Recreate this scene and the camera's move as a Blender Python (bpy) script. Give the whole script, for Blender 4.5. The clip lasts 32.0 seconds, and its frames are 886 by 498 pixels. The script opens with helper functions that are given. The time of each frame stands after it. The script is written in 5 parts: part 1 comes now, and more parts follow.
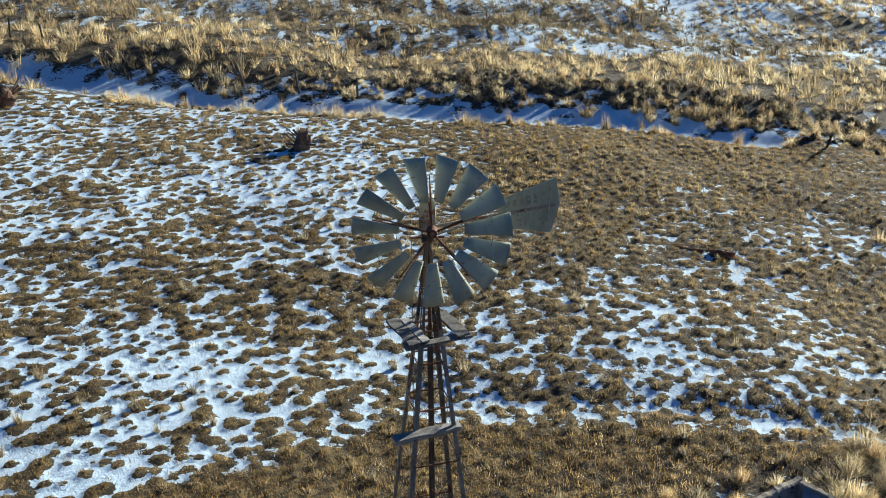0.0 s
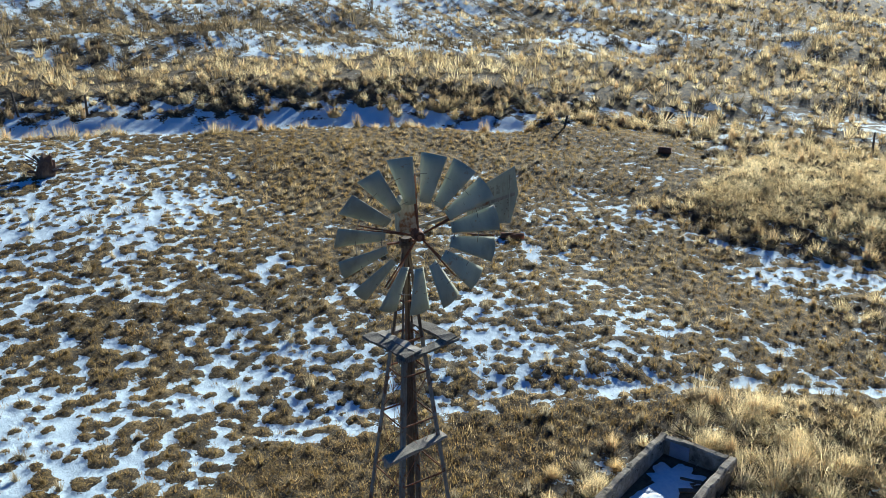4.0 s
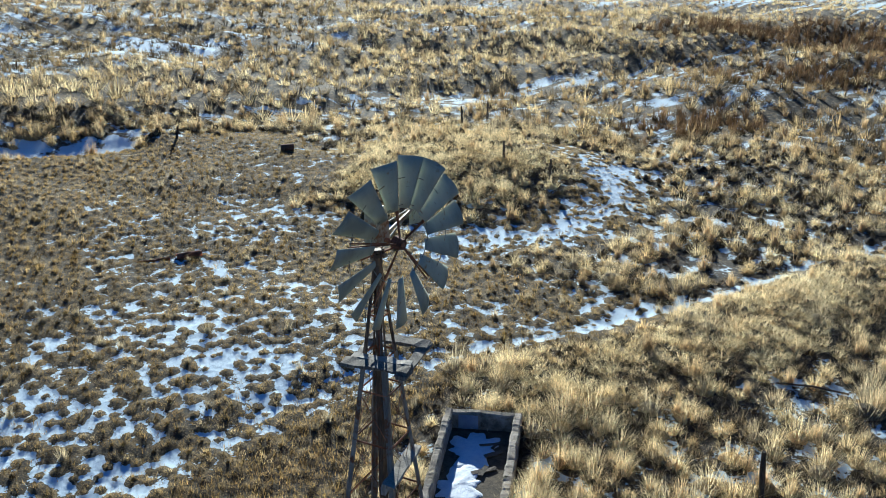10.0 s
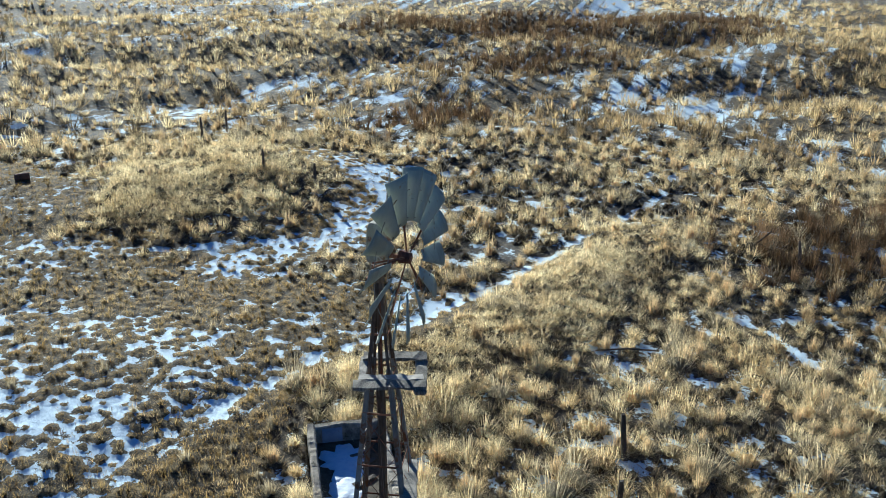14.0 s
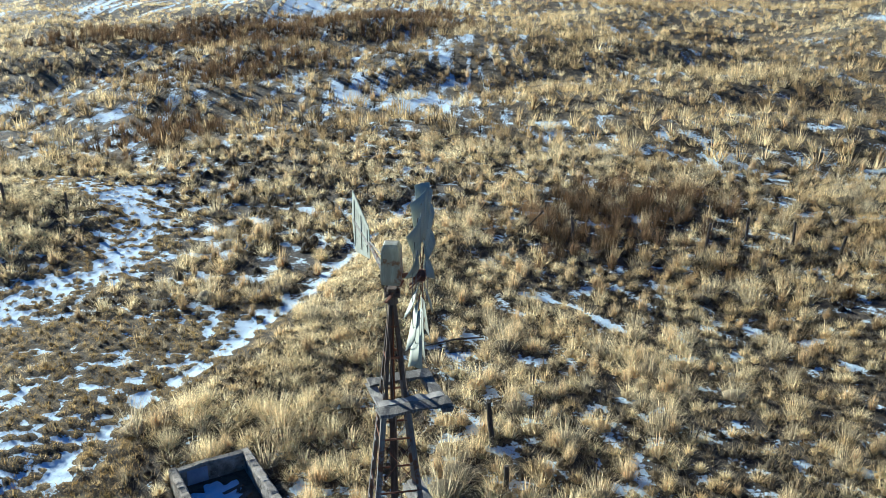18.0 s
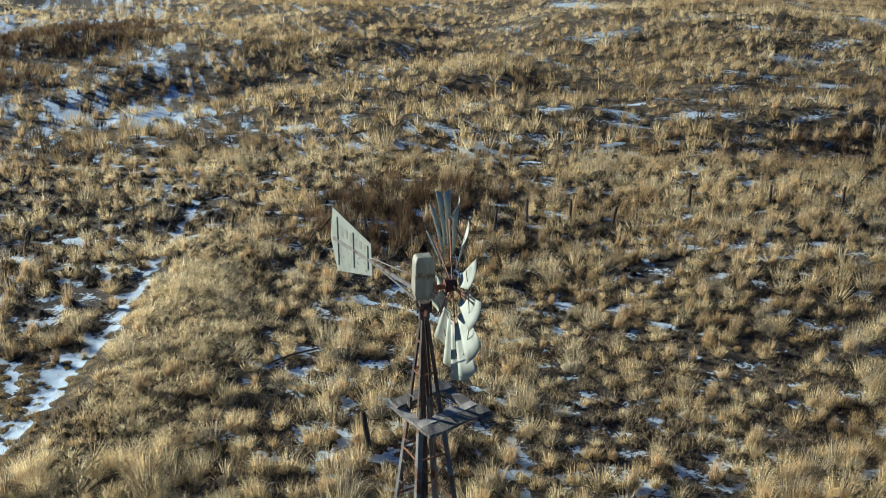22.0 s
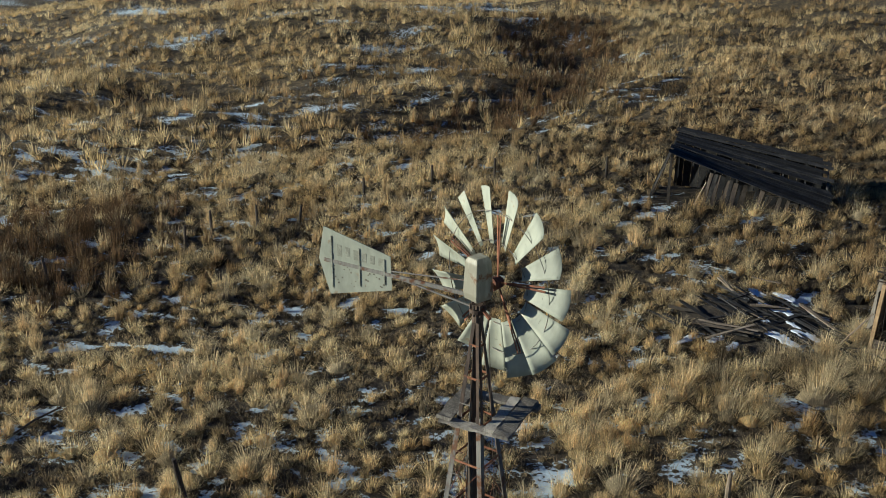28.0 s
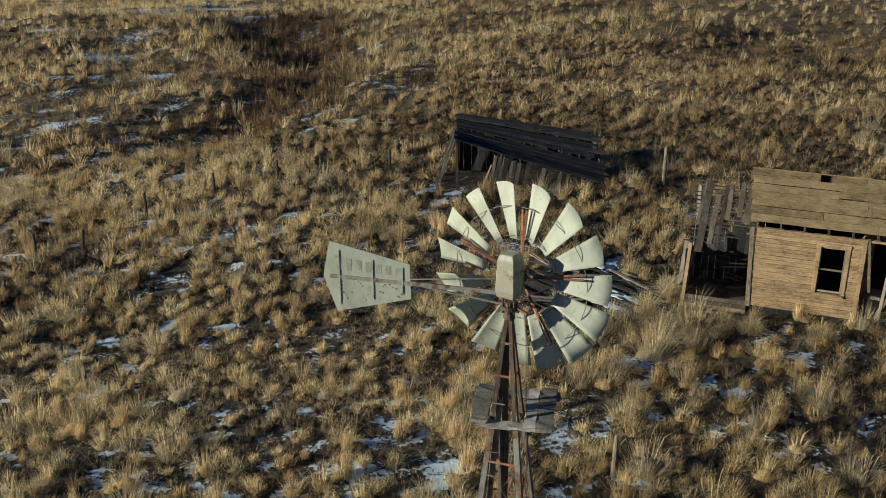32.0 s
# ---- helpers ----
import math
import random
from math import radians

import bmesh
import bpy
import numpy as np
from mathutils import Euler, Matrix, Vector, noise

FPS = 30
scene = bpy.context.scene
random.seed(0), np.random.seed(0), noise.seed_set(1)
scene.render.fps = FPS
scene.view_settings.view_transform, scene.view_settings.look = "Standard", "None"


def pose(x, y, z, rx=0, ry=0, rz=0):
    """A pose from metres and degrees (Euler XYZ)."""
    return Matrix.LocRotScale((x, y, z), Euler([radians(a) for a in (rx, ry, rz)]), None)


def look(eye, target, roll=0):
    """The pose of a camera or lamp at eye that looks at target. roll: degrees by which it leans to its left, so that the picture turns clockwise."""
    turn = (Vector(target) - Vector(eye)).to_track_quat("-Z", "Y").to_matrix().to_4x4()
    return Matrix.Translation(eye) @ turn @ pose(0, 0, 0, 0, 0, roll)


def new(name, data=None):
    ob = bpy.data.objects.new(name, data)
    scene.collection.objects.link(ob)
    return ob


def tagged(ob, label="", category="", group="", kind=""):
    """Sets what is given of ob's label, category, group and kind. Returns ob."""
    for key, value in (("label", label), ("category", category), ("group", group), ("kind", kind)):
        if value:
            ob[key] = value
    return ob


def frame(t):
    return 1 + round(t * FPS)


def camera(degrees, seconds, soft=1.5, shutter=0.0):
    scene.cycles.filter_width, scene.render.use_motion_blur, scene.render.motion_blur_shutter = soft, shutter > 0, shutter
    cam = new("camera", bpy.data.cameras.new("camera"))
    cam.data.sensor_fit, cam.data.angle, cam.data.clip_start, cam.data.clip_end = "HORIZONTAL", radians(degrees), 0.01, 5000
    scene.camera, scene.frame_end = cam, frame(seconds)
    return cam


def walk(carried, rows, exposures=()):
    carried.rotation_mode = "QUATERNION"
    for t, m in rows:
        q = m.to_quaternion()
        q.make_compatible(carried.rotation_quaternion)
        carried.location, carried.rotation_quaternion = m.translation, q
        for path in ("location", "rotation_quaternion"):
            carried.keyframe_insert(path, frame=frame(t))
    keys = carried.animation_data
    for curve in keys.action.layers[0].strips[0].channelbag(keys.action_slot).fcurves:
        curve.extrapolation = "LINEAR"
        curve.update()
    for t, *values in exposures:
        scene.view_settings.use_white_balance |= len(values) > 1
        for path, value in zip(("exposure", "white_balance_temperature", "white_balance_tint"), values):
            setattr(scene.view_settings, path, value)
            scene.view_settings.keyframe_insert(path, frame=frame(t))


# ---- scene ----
cam = camera(47.5, 32.0, soft=0.4)
# seconds, eye x y z, yaw, pitch, roll
PATH = [
    (0.0, -0.526, -11.650, 12.385, -3.52, -22.31, -0.22),
    (1.0, -1.320, -11.336, 12.198, -8.03, -22.16, -0.23),
    (2.0, -2.159, -11.023, 12.137, -12.75, -22.11, -0.15),
    (3.0, -2.988, -10.686, 12.126, -17.56, -22.11, -0.07),
    (4.0, -3.779, -10.312, 12.124, -22.39, -22.12, -0.03),
    (5.0, -4.521, -9.893, 12.114, -27.20, -22.13, -0.03),
    (6.0, -5.213, -9.426, 12.091, -31.97, -22.12, -0.07),
    (7.0, -5.858, -8.910, 12.058, -36.71, -22.10, -0.10),
    (8.0, -6.459, -8.346, 12.024, -41.43, -22.07, -0.12),
    (9.0, -7.019, -7.736, 11.994, -46.13, -22.03, -0.11),
    (10.0, -7.538, -7.084, 11.975, -50.82, -21.99, -0.07),
    (11.0, -8.014, -6.392, 11.969, -55.52, -21.96, -0.01),
    (12.0, -8.441, -5.665, 11.976, -60.22, -21.93, 0.05),
    (13.0, -8.813, -4.907, 11.995, -64.92, -21.91, 0.11),
    (14.0, -9.122, -4.122, 12.021, -69.62, -21.90, 0.16),
    (15.0, -9.361, -3.315, 12.051, -74.32, -21.89, 0.17),
    (16.0, -9.525, -2.492, 12.079, -79.00, -21.89, 0.16),
    (17.0, -9.611, -1.659, 12.101, -83.65, -21.89, 0.11),
    (18.0, -9.617, -0.824, 12.115, -88.27, -21.88, 0.04),
    (19.0, -9.544, 0.008, 12.118, -92.85, -21.87, -0.04),
    (20.0, -9.398, 0.829, 12.111, -97.39, -21.86, -0.11),
    (21.0, -9.184, 1.631, 12.096, -101.88, -21.84, -0.15),
    (22.0, -8.909, 2.409, 12.075, -106.34, -21.82, -0.17),
    (23.0, -8.582, 3.156, 12.051, -110.75, -21.79, -0.15),
    (24.0, -8.210, 3.867, 12.028, -115.14, -21.77, -0.10),
    (25.0, -7.798, 4.539, 12.006, -119.51, -21.75, -0.03),
    (26.0, -7.351, 5.169, 11.987, -123.87, -21.74, 0.03),
    (27.0, -6.870, 5.755, 11.971, -128.22, -21.74, 0.05),
    (28.0, -6.353, 6.296, 11.957, -132.56, -21.76, -0.00),
    (29.0, -5.800, 6.789, 11.941, -136.88, -21.79, -0.13),
    (30.0, -5.208, 7.232, 11.926, -141.17, -21.85, -0.31),
    (31.0, -4.582, 7.617, 11.917, -145.38, -21.93, -0.43),
    (32.0, -3.937, 7.931, 11.930, -149.45, -22.03, -0.30),
]
walk(cam, [(t, pose(x, y, z, 90 + pitch, 0, yaw) @ pose(0, 0, 0, 0, 0, roll)) for t, x, y, z, yaw, pitch, roll in PATH],
     exposures=[(0.0, 1.08, 4860, 8), (6.0, 1.05, 4660, 7), (9.0, 1.04, 4620, 7), (13.0, 1.07, 4560, 6), (17.0, 1.22, 4520, 6), (20.0, 1.31, 4510, 7), (21.2, 1.23, 4580, 8), (21.9, 0.77, 4700, 8), (23.1, 0.82, 4830, 8), (23.9, 0.27, 4890, 8), (25.0, 0.22, 4930, 7), (28.0, 0.37, 4980, 7), (32.0, 0.34, 5140, 7)])

# ---- light ----
SUN_AZ, SUN_EL = 46.0, 14.5     # degrees from +y towards +x, and above the horizon
world = bpy.data.worlds.new("sky")
scene.world = world
world.use_nodes = True
wn = world.node_tree.nodes
sky = wn.new("ShaderNodeTexSky")
sky.sky_type, sky.sun_disc = "NISHITA", False
sky.sun_elevation, sky.sun_rotation = radians(SUN_EL), radians(SUN_AZ)
sky.air_density, sky.dust_density, sky.ozone_density = 1.0, 0.2, 7.0
wn["Background"].inputs["Strength"].default_value = 0.032
world.node_tree.links.new(sky.outputs[0], wn["Background"].inputs["Color"])
sun_data = bpy.data.lights.new("sun", "SUN")
sun_data.energy, sun_data.angle, sun_data.color = 5.0, radians(0.6), (1.0, 0.82, 0.54)
sun = new("sun", sun_data)
sun.matrix_world = look((math.sin(radians(SUN_AZ)) * 50, math.cos(radians(SUN_AZ)) * 50, 50 * math.tan(radians(SUN_EL))), (0, 0, 0))


# ---- materials ----
def material(name, rough=0.8, metal=0.0):
    m = bpy.data.materials.new(name)
    m.use_nodes = True
    n, l = m.node_tree.nodes, m.node_tree.links
    b = n["Principled BSDF"]
    b.inputs["Roughness"].default_value, b.inputs["Metallic"].default_value = rough, metal
    return m, n, l, b


def ramp(n, stops):
    r = n.new("ShaderNodeValToRGB")
    e = r.color_ramp.elements
    while len(e) < len(stops):
        e.new(0.5)
    for k, (at, col) in enumerate(stops):
        e[k].position, e[k].color = at, (*col, 1)
    return r


def noise_node(n, l, vector, scale, detail=4.0, rough=0.6, stretch=None):
    if stretch:
        mp = n.new("ShaderNodeMapping")
        mp.inputs["Scale"].default_value = stretch
        l.new(vector, mp.inputs["Vector"])
        vector = mp.outputs[0]
    t = n.new("ShaderNodeTexNoise")
    t.inputs["Scale"].default_value, t.inputs["Detail"].default_value, t.inputs["Roughness"].default_value = scale, detail, rough
    l.new(vector, t.inputs["Vector"])
    return t.outputs["Fac"]


def math_node(n, l, op, a, b=None, clamp=False):
    m = n.new("ShaderNodeMath")
    m.operation, m.use_clamp = op, clamp
    for k, v in enumerate((a, b)):
        if v is None:
            continue
        if isinstance(v, (int, float)):
            m.inputs[k].default_value = v
        else:
            l.new(v, m.inputs[k])
    return m.outputs[0]


def mix_node(n, l, fac, a, b, blend="MIX"):
    m = n.new("ShaderNodeMix")
    m.data_type, m.blend_type = "RGBA", blend
    for k, v in ((0, fac), (6, a), (7, b)):
        if isinstance(v, (int, float)):
            m.inputs[k].default_value = v
        elif isinstance(v, tuple):
            m.inputs[k].default_value = (*v, 1)
        else:
            l.new(v, m.inputs[k])
    return m.outputs[2]


def bump_node(n, l, b, height, strength, distance):
    bp = n.new("ShaderNodeBump")
    bp.inputs["Strength"].default_value, bp.inputs["Distance"].default_value = strength, distance
    l.new(height, bp.inputs["Height"])
    l.new(bp.outputs[0], b.inputs["Normal"])


def weathered(name, dark, mid, light, scale, stretch, rough=0.85, metal=0.0, stain=None, stain_at=0.62, bump=0.4, depth=0.01, vary=0.24):
    """A surface in three tones with grain along one axis, per-object variation and, if given, stains of another colour."""
    m, n, l, b = material(name, rough, metal)
    co = n.new("ShaderNodeTexCoord").outputs["Object"]
    info = n.new("ShaderNodeObjectInfo").outputs["Random"]
    off = n.new("ShaderNodeVectorMath")
    off.operation = "ADD"
    l.new(co, off.inputs[0])
    cmb = n.new("ShaderNodeCombineXYZ")
    l.new(math_node(n, l, "MULTIPLY", info, 37.0), cmb.inputs[0])
    l.new(math_node(n, l, "MULTIPLY", info, 11.0), cmb.inputs[2])
    l.new(cmb.outputs[0], off.inputs[1])
    v = off.outputs[0]
    grain = noise_node(n, l, v, scale, 6, 0.65, stretch)
    blot = noise_node(n, l, v, 2.3, 3, 0.6)
    both = math_node(n, l, "ADD", math_node(n, l, "MULTIPLY", grain, 0.6), math_node(n, l, "MULTIPLY", blot, 0.4))
    both = math_node(n, l, "ADD", both, math_node(n, l, "MULTIPLY", math_node(n, l, "SUBTRACT", info, 0.5), vary))
    r = ramp(n, [(0.36, dark), (0.5, mid), (0.66, light)])
    l.new(both, r.inputs[0])
    col = r.outputs[0]
    if stain:
        spots = noise_node(n, l, v, 4.5, 5, 0.7)
        f = ramp(n, [(stain_at, (0, 0, 0)), (stain_at + 0.08, (1, 1, 1))])
        l.new(spots, f.inputs[0])
        col = mix_node(n, l, f.outputs[0], col, stain)
    l.new(col, b.inputs["Base Color"])
    bump_node(n, l, b, grain, bump, depth)
    return m


def grass_material(name, stops, translucent=0.45):
    """Dry blades: the tint attribute of each clump picks its tone; light passes through the blades."""
    m, n, l, b = material(name, 0.75)
    at = n.new("ShaderNodeAttribute")
    at.attribute_name = "tint"
    r = ramp(n, stops)
    l.new(at.outputs["Fac"], r.inputs[0])
    geo = n.new("ShaderNodeNewGeometry").outputs["Random Per Island"]
    co = n.new("ShaderNodeTexCoord").outputs["Object"]
    hair = noise_node(n, l, co, 42.0, 3, 0.65, (1, 1, 0.16))
    hr = ramp(n, [(0.34, (0.45, 0.45, 0.45)), (0.50, (0.95, 0.95, 0.95)), (0.64, (1.3, 1.3, 1.3))])
    l.new(hair, hr.inputs[0])
    v = math_node(n, l, "ADD", math_node(n, l, "MULTIPLY", geo, 0.95), 0.5)
    v = math_node(n, l, "MULTIPLY", v, hr.outputs[0])
    patch = noise_node(n, l, co, 0.7, 3, 0.6)
    pr = ramp(n, [(0.45, (0, 0, 0)), (0.65, (0.5, 0.5, 0.5))])
    l.new(patch, pr.inputs[0])
    russet = mix_node(n, l, 1.0, r.outputs[0], (0.90, 0.80, 0.66), "MULTIPLY")
    hsv = n.new("ShaderNodeHueSaturation")
    l.new(v, hsv.inputs["Value"])
    l.new(mix_node(n, l, pr.outputs[0], r.outputs[0], russet), hsv.inputs["Color"])
    l.new(hsv.outputs[0], b.inputs["Base Color"])
    b.inputs["Specular IOR Level"].default_value = 0.25
    bump_node(n, l, b, hair, 0.8, 0.03)
    tr = n.new("ShaderNodeBsdfTranslucent")
    l.new(hsv.outputs[0], tr.inputs["Color"])
    mx = n.new("ShaderNodeMixShader")
    mx.inputs[0].default_value = translucent
    l.new(b.outputs[0], mx.inputs[1])
    l.new(tr.outputs[0], mx.inputs[2])
    l.new(mx.outputs[0], n["Material Output"].inputs["Surface"])
    return m


def ground_material():
    """Bare soil and litter, darkened to paint the shade between plants; snow lies where the snow attribute and a fine
    noise agree.
    """
    m, n, l, b = material("soil_and_snow", 0.95)
    co = n.new("ShaderNodeTexCoord").outputs["Object"]
    at = n.new("ShaderNodeAttribute")
    at.attribute_name = "snow"
    moss = n.new("ShaderNodeAttribute")
    moss.attribute_name = "moss"
    big, mid, fine = noise_node(n, l, co, 0.5, 4), noise_node(n, l, co, 3.0, 5, 0.7), noise_node(n, l, co, 26.0, 5, 0.8)
    small = noise_node(n, l, co, 8.5, 3, 0.6)
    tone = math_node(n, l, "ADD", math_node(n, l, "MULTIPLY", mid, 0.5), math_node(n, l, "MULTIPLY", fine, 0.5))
    # both ramps run dark, shade between tufts put into the ground colour
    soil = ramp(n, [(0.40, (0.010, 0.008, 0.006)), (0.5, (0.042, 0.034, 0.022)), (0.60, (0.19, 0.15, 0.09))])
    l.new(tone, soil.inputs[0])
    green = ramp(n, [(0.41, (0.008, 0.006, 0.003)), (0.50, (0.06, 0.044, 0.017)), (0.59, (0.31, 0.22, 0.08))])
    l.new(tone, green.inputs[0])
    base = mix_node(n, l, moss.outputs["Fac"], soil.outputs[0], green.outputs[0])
    base = mix_node(n, l, math_node(n, l, "MULTIPLY", big, 0.12), base, (0.07, 0.05, 0.028))
    # snow cover
    edge = math_node(n, l, "ADD", math_node(n, l, "MULTIPLY", math_node(n, l, "SUBTRACT", mid, 0.5), 0.6),
                     math_node(n, l, "MULTIPLY", math_node(n, l, "SUBTRACT", fine, 0.5), 0.4))
    edge = math_node(n, l, "ADD", edge, math_node(n, l, "MULTIPLY", math_node(n, l, "SUBTRACT", small, 0.5), 1.0))
    cover = ramp(n, [(0.48, (0, 0, 0)), (0.53, (1, 1, 1))])
    l.new(math_node(n, l, "ADD", at.outputs["Fac"], edge), cover.inputs[0])
    white = mix_node(n, l, fine, (0.60, 0.76, 0.87), (0.75, 0.85, 0.92))
    col = mix_node(n, l, cover.outputs[0], base, white)
    l.new(col, b.inputs["Base Color"])
    lift = math_node(n, l, "ADD", math_node(n, l, "MULTIPLY", cover.outputs[0], 0.8), math_node(n, l, "MULTIPLY", fine, 0.4))
    lift = math_node(n, l, "ADD", lift, math_node(n, l, "MULTIPLY", mid, 1.4))
    bump_node(n, l, b, lift, 0.9, 0.06)
    return m


SOIL = ground_material()
GALV = weathered("galvanised_sheet", (0.29, 0.305, 0.238), (0.40, 0.42, 0.325), (0.50, 0.515, 0.39), 5.0, (1, 1, 0.35), 0.72, 0.0, (0.30, 0.19, 0.09), 0.64, 0.15, 0.004)
FADED = weathered("faded_letter_paint", (0.19, 0.19, 0.15), (0.28, 0.285, 0.22), (0.36, 0.365, 0.28), 30.0, None, 0.6, 0.0, (0.42, 0.43, 0.33), 0.5, 0.1, 0.002)
IRON = weathered("galvanised_angle_iron", (0.14, 0.13, 0.115), (0.23, 0.22, 0.19), (0.33, 0.31, 0.265), 9.0, (4, 4, 0.6), 0.65, 0.15, (0.15, 0.07, 0.03), 0.52, 0.2, 0.003)
BROWNIRON = weathered("brown_rusted_angle_iron", (0.05, 0.035, 0.025), (0.11, 0.075, 0.05), (0.19, 0.14, 0.095), 9.0, (4, 4, 0.6), 0.7, 0.15, (0.17, 0.07, 0.027), 0.63, 0.2, 0.003)
RUST = weathered("rusted_iron", (0.08, 0.033, 0.017), (0.22, 0.09, 0.042), (0.40, 0.19, 0.095), 14.0, None, 0.85, 0.1, None, 0.6, 0.4, 0.004)
GREYWOOD = weathered("grey_weathered_wood", (0.11, 0.098, 0.078), (0.27, 0.245, 0.20), (0.45, 0.415, 0.35), 6.0, (9, 9, 0.7), 0.9, 0, (0.07, 0.058, 0.045), 0.64, 0.6, 0.01)
CONCRETE = weathered("old_concrete", (0.14, 0.115, 0.08), (0.30, 0.255, 0.19), (0.50, 0.44, 0.35), 9.0, None, 0.95, 0, (0.09, 0.075, 0.045), 0.55, 0.9, 0.03)
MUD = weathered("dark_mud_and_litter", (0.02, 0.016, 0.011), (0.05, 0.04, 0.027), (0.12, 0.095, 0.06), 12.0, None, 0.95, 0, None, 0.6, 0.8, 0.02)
STRAW = [(0.0, (0.24, 0.175, 0.085)), (0.22, (0.45, 0.325, 0.15)), (0.6, (0.79, 0.615, 0.30)), (1.0, (0.98, 0.83, 0.48))]
GRASS = grass_material("dry_straw_grass", STRAW, 0.54)
BLOND = grass_material("pale_blond_grass", [(0.0, (0.16, 0.11, 0.05)), (0.3, (0.46, 0.33, 0.16)), (0.6, (0.70, 0.55, 0.27)), (1.0, (0.96, 0.83, 0.50))], 0.6)
TUSSOCK = grass_material("low_olive_tussock", [(0.0, (0.10, 0.068, 0.025)), (0.35, (0.35, 0.24, 0.075)), (0.75, (0.62, 0.445, 0.16)), (1.0, (0.88, 0.69, 0.34))], 0.5)
# grey weeds, tones lowered to paint in the shade between tufts
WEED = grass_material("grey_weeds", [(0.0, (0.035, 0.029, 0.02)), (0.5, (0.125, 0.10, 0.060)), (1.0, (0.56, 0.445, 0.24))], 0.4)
RUSTGRASS = grass_material("russet_bunch_grass", [(0.0, (0.20, 0.145, 0.075)), (0.4, (0.46, 0.335, 0.165)), (1.0, (0.88, 0.70, 0.39))], 0.46)
GREYSTRAW = grass_material("grey_coarse_grass", [(0.0, (0.20, 0.17, 0.115)), (0.5, (0.44, 0.37, 0.23)), (1.0, (0.82, 0.70, 0.43))], 0.46)
REED = grass_material("brown_reed", [(0.0, (0.07, 0.045, 0.024)), (0.5, (0.155, 0.098, 0.046)), (1.0, (0.34, 0.225, 0.115))], 0.35)


# ---- helpers for meshes ----
def add_beam(bm, p0, p1, w, h, up=(0, 0, 1), cuts=1, rough=0.0, rng=random):
    """A board or bar from p0 to p1, w wide and h thick along up, in lengths that may wander a little."""
    p0, p1 = Vector(p0), Vector(p1)
    d = (p1 - p0).normalized()
    side = d.cross(Vector(up))
    if side.length < 1e-4:
        side = d.cross(Vector((1, 0, 0)))
    side.normalize()
    top = side.cross(d).normalized()
    rings = []
    for k in range(cuts + 1):
        c = p0.lerp(p1, k / cuts)
        ring = []
        for a, b in ((-1, -1), (1, -1), (1, 1), (-1, 1)):
            v = c + side * (a * w / 2) + top * (b * h / 2)
            if rough:
                v += Vector((rng.uniform(-1, 1), rng.uniform(-1, 1), rng.uniform(-1, 1))) * rough
            ring.append(bm.verts.new(v))
        rings.append(ring)
    for r, s in zip(rings, rings[1:]):
        for k in range(4):
            bm.faces.new((r[k], r[(k + 1) % 4], s[(k + 1) % 4], s[k]))
    bm.faces.new(rings[0][::-1])
    bm.faces.new(rings[-1])
    return bm


def add_rod(bm, p0, p1, r0, r1=None, n=8):
    p0, p1 = Vector(p0), Vector(p1)
    r1 = r0 if r1 is None else r1
    d = (p1 - p0).normalized()
    a = d.orthogonal().normalized()
    b = d.cross(a)
    rings = []
    for p, r in ((p0, r0), (p1, r1)):
        rings.append([bm.verts.new(p + (a * math.cos(2 * math.pi * k / n) + b * math.sin(2 * math.pi * k / n)) * r) for k in range(n)])
    for k in range(n):
        bm.faces.new((rings[0][k], rings[0][(k + 1) % n], rings[1][(k + 1) % n], rings[1][k]))
    bm.faces.new(rings[0][::-1])
    bm.faces.new(rings[1])
    return bm


def add_tube(bm, pts, r, n=6, closed=False):
    pts = [Vector(p) for p in pts]
    rings = []
    for k, p in enumerate(pts):
        q0 = pts[k - 1] if (k or closed) else p
        q1 = pts[(k + 1) % len(pts)] if (k < len(pts) - 1 or closed) else p
        d = (q1 - q0).normalized()
        a = d.cross(Vector((0.13, 0.95, 0.21))).normalized()
        b = d.cross(a)
        rings.append([bm.verts.new(p + (a * math.cos(2 * math.pi * j / n) + b * math.sin(2 * math.pi * j / n)) * r) for j in range(n)])
    pairs = list(zip(rings, rings[1:])) + ([(rings[-1], rings[0])] if closed else [])
    for u, v in pairs:
        for j in range(n):
            bm.faces.new((u[j], u[(j + 1) % n], v[(j + 1) % n], v[j]))
    if not closed:
        bm.faces.new(rings[0][::-1])
        bm.faces.new(rings[-1])
    return bm


def finish(name, bm, mat, smooth=False, bevel=0.0):
    if bevel:
        bmesh.ops.bevel(bm, geom=list(bm.edges), offset=bevel, segments=1, affect="EDGES", profile=0.5)
    bmesh.ops.recalc_face_normals(bm, faces=list(bm.faces))
    me = bpy.data.meshes.new(name)
    bm.to_mesh(me)
    bm.free()
    me.materials.append(mat)
    if smooth:
        me.polygons.foreach_set("use_smooth", [True] * len(me.polygons))
    return me


def part(name, bm, mat, parent, label="", smooth=False, bevel=0.0):
    """Links a bmesh as one mesh object under a thing or a part."""
    ob = new(name, finish(name, bm, mat, smooth, bevel))
    ob.parent = parent
    if label:
        ob["label"] = label
    return ob


def thing(name, at, label, category, group="", turn=0.0):
    ob = new(name)
    ob.empty_display_size = 0.2
    ob.matrix_world = pose(*at, 0, 0, turn)
    return tagged(ob, label, category, group)


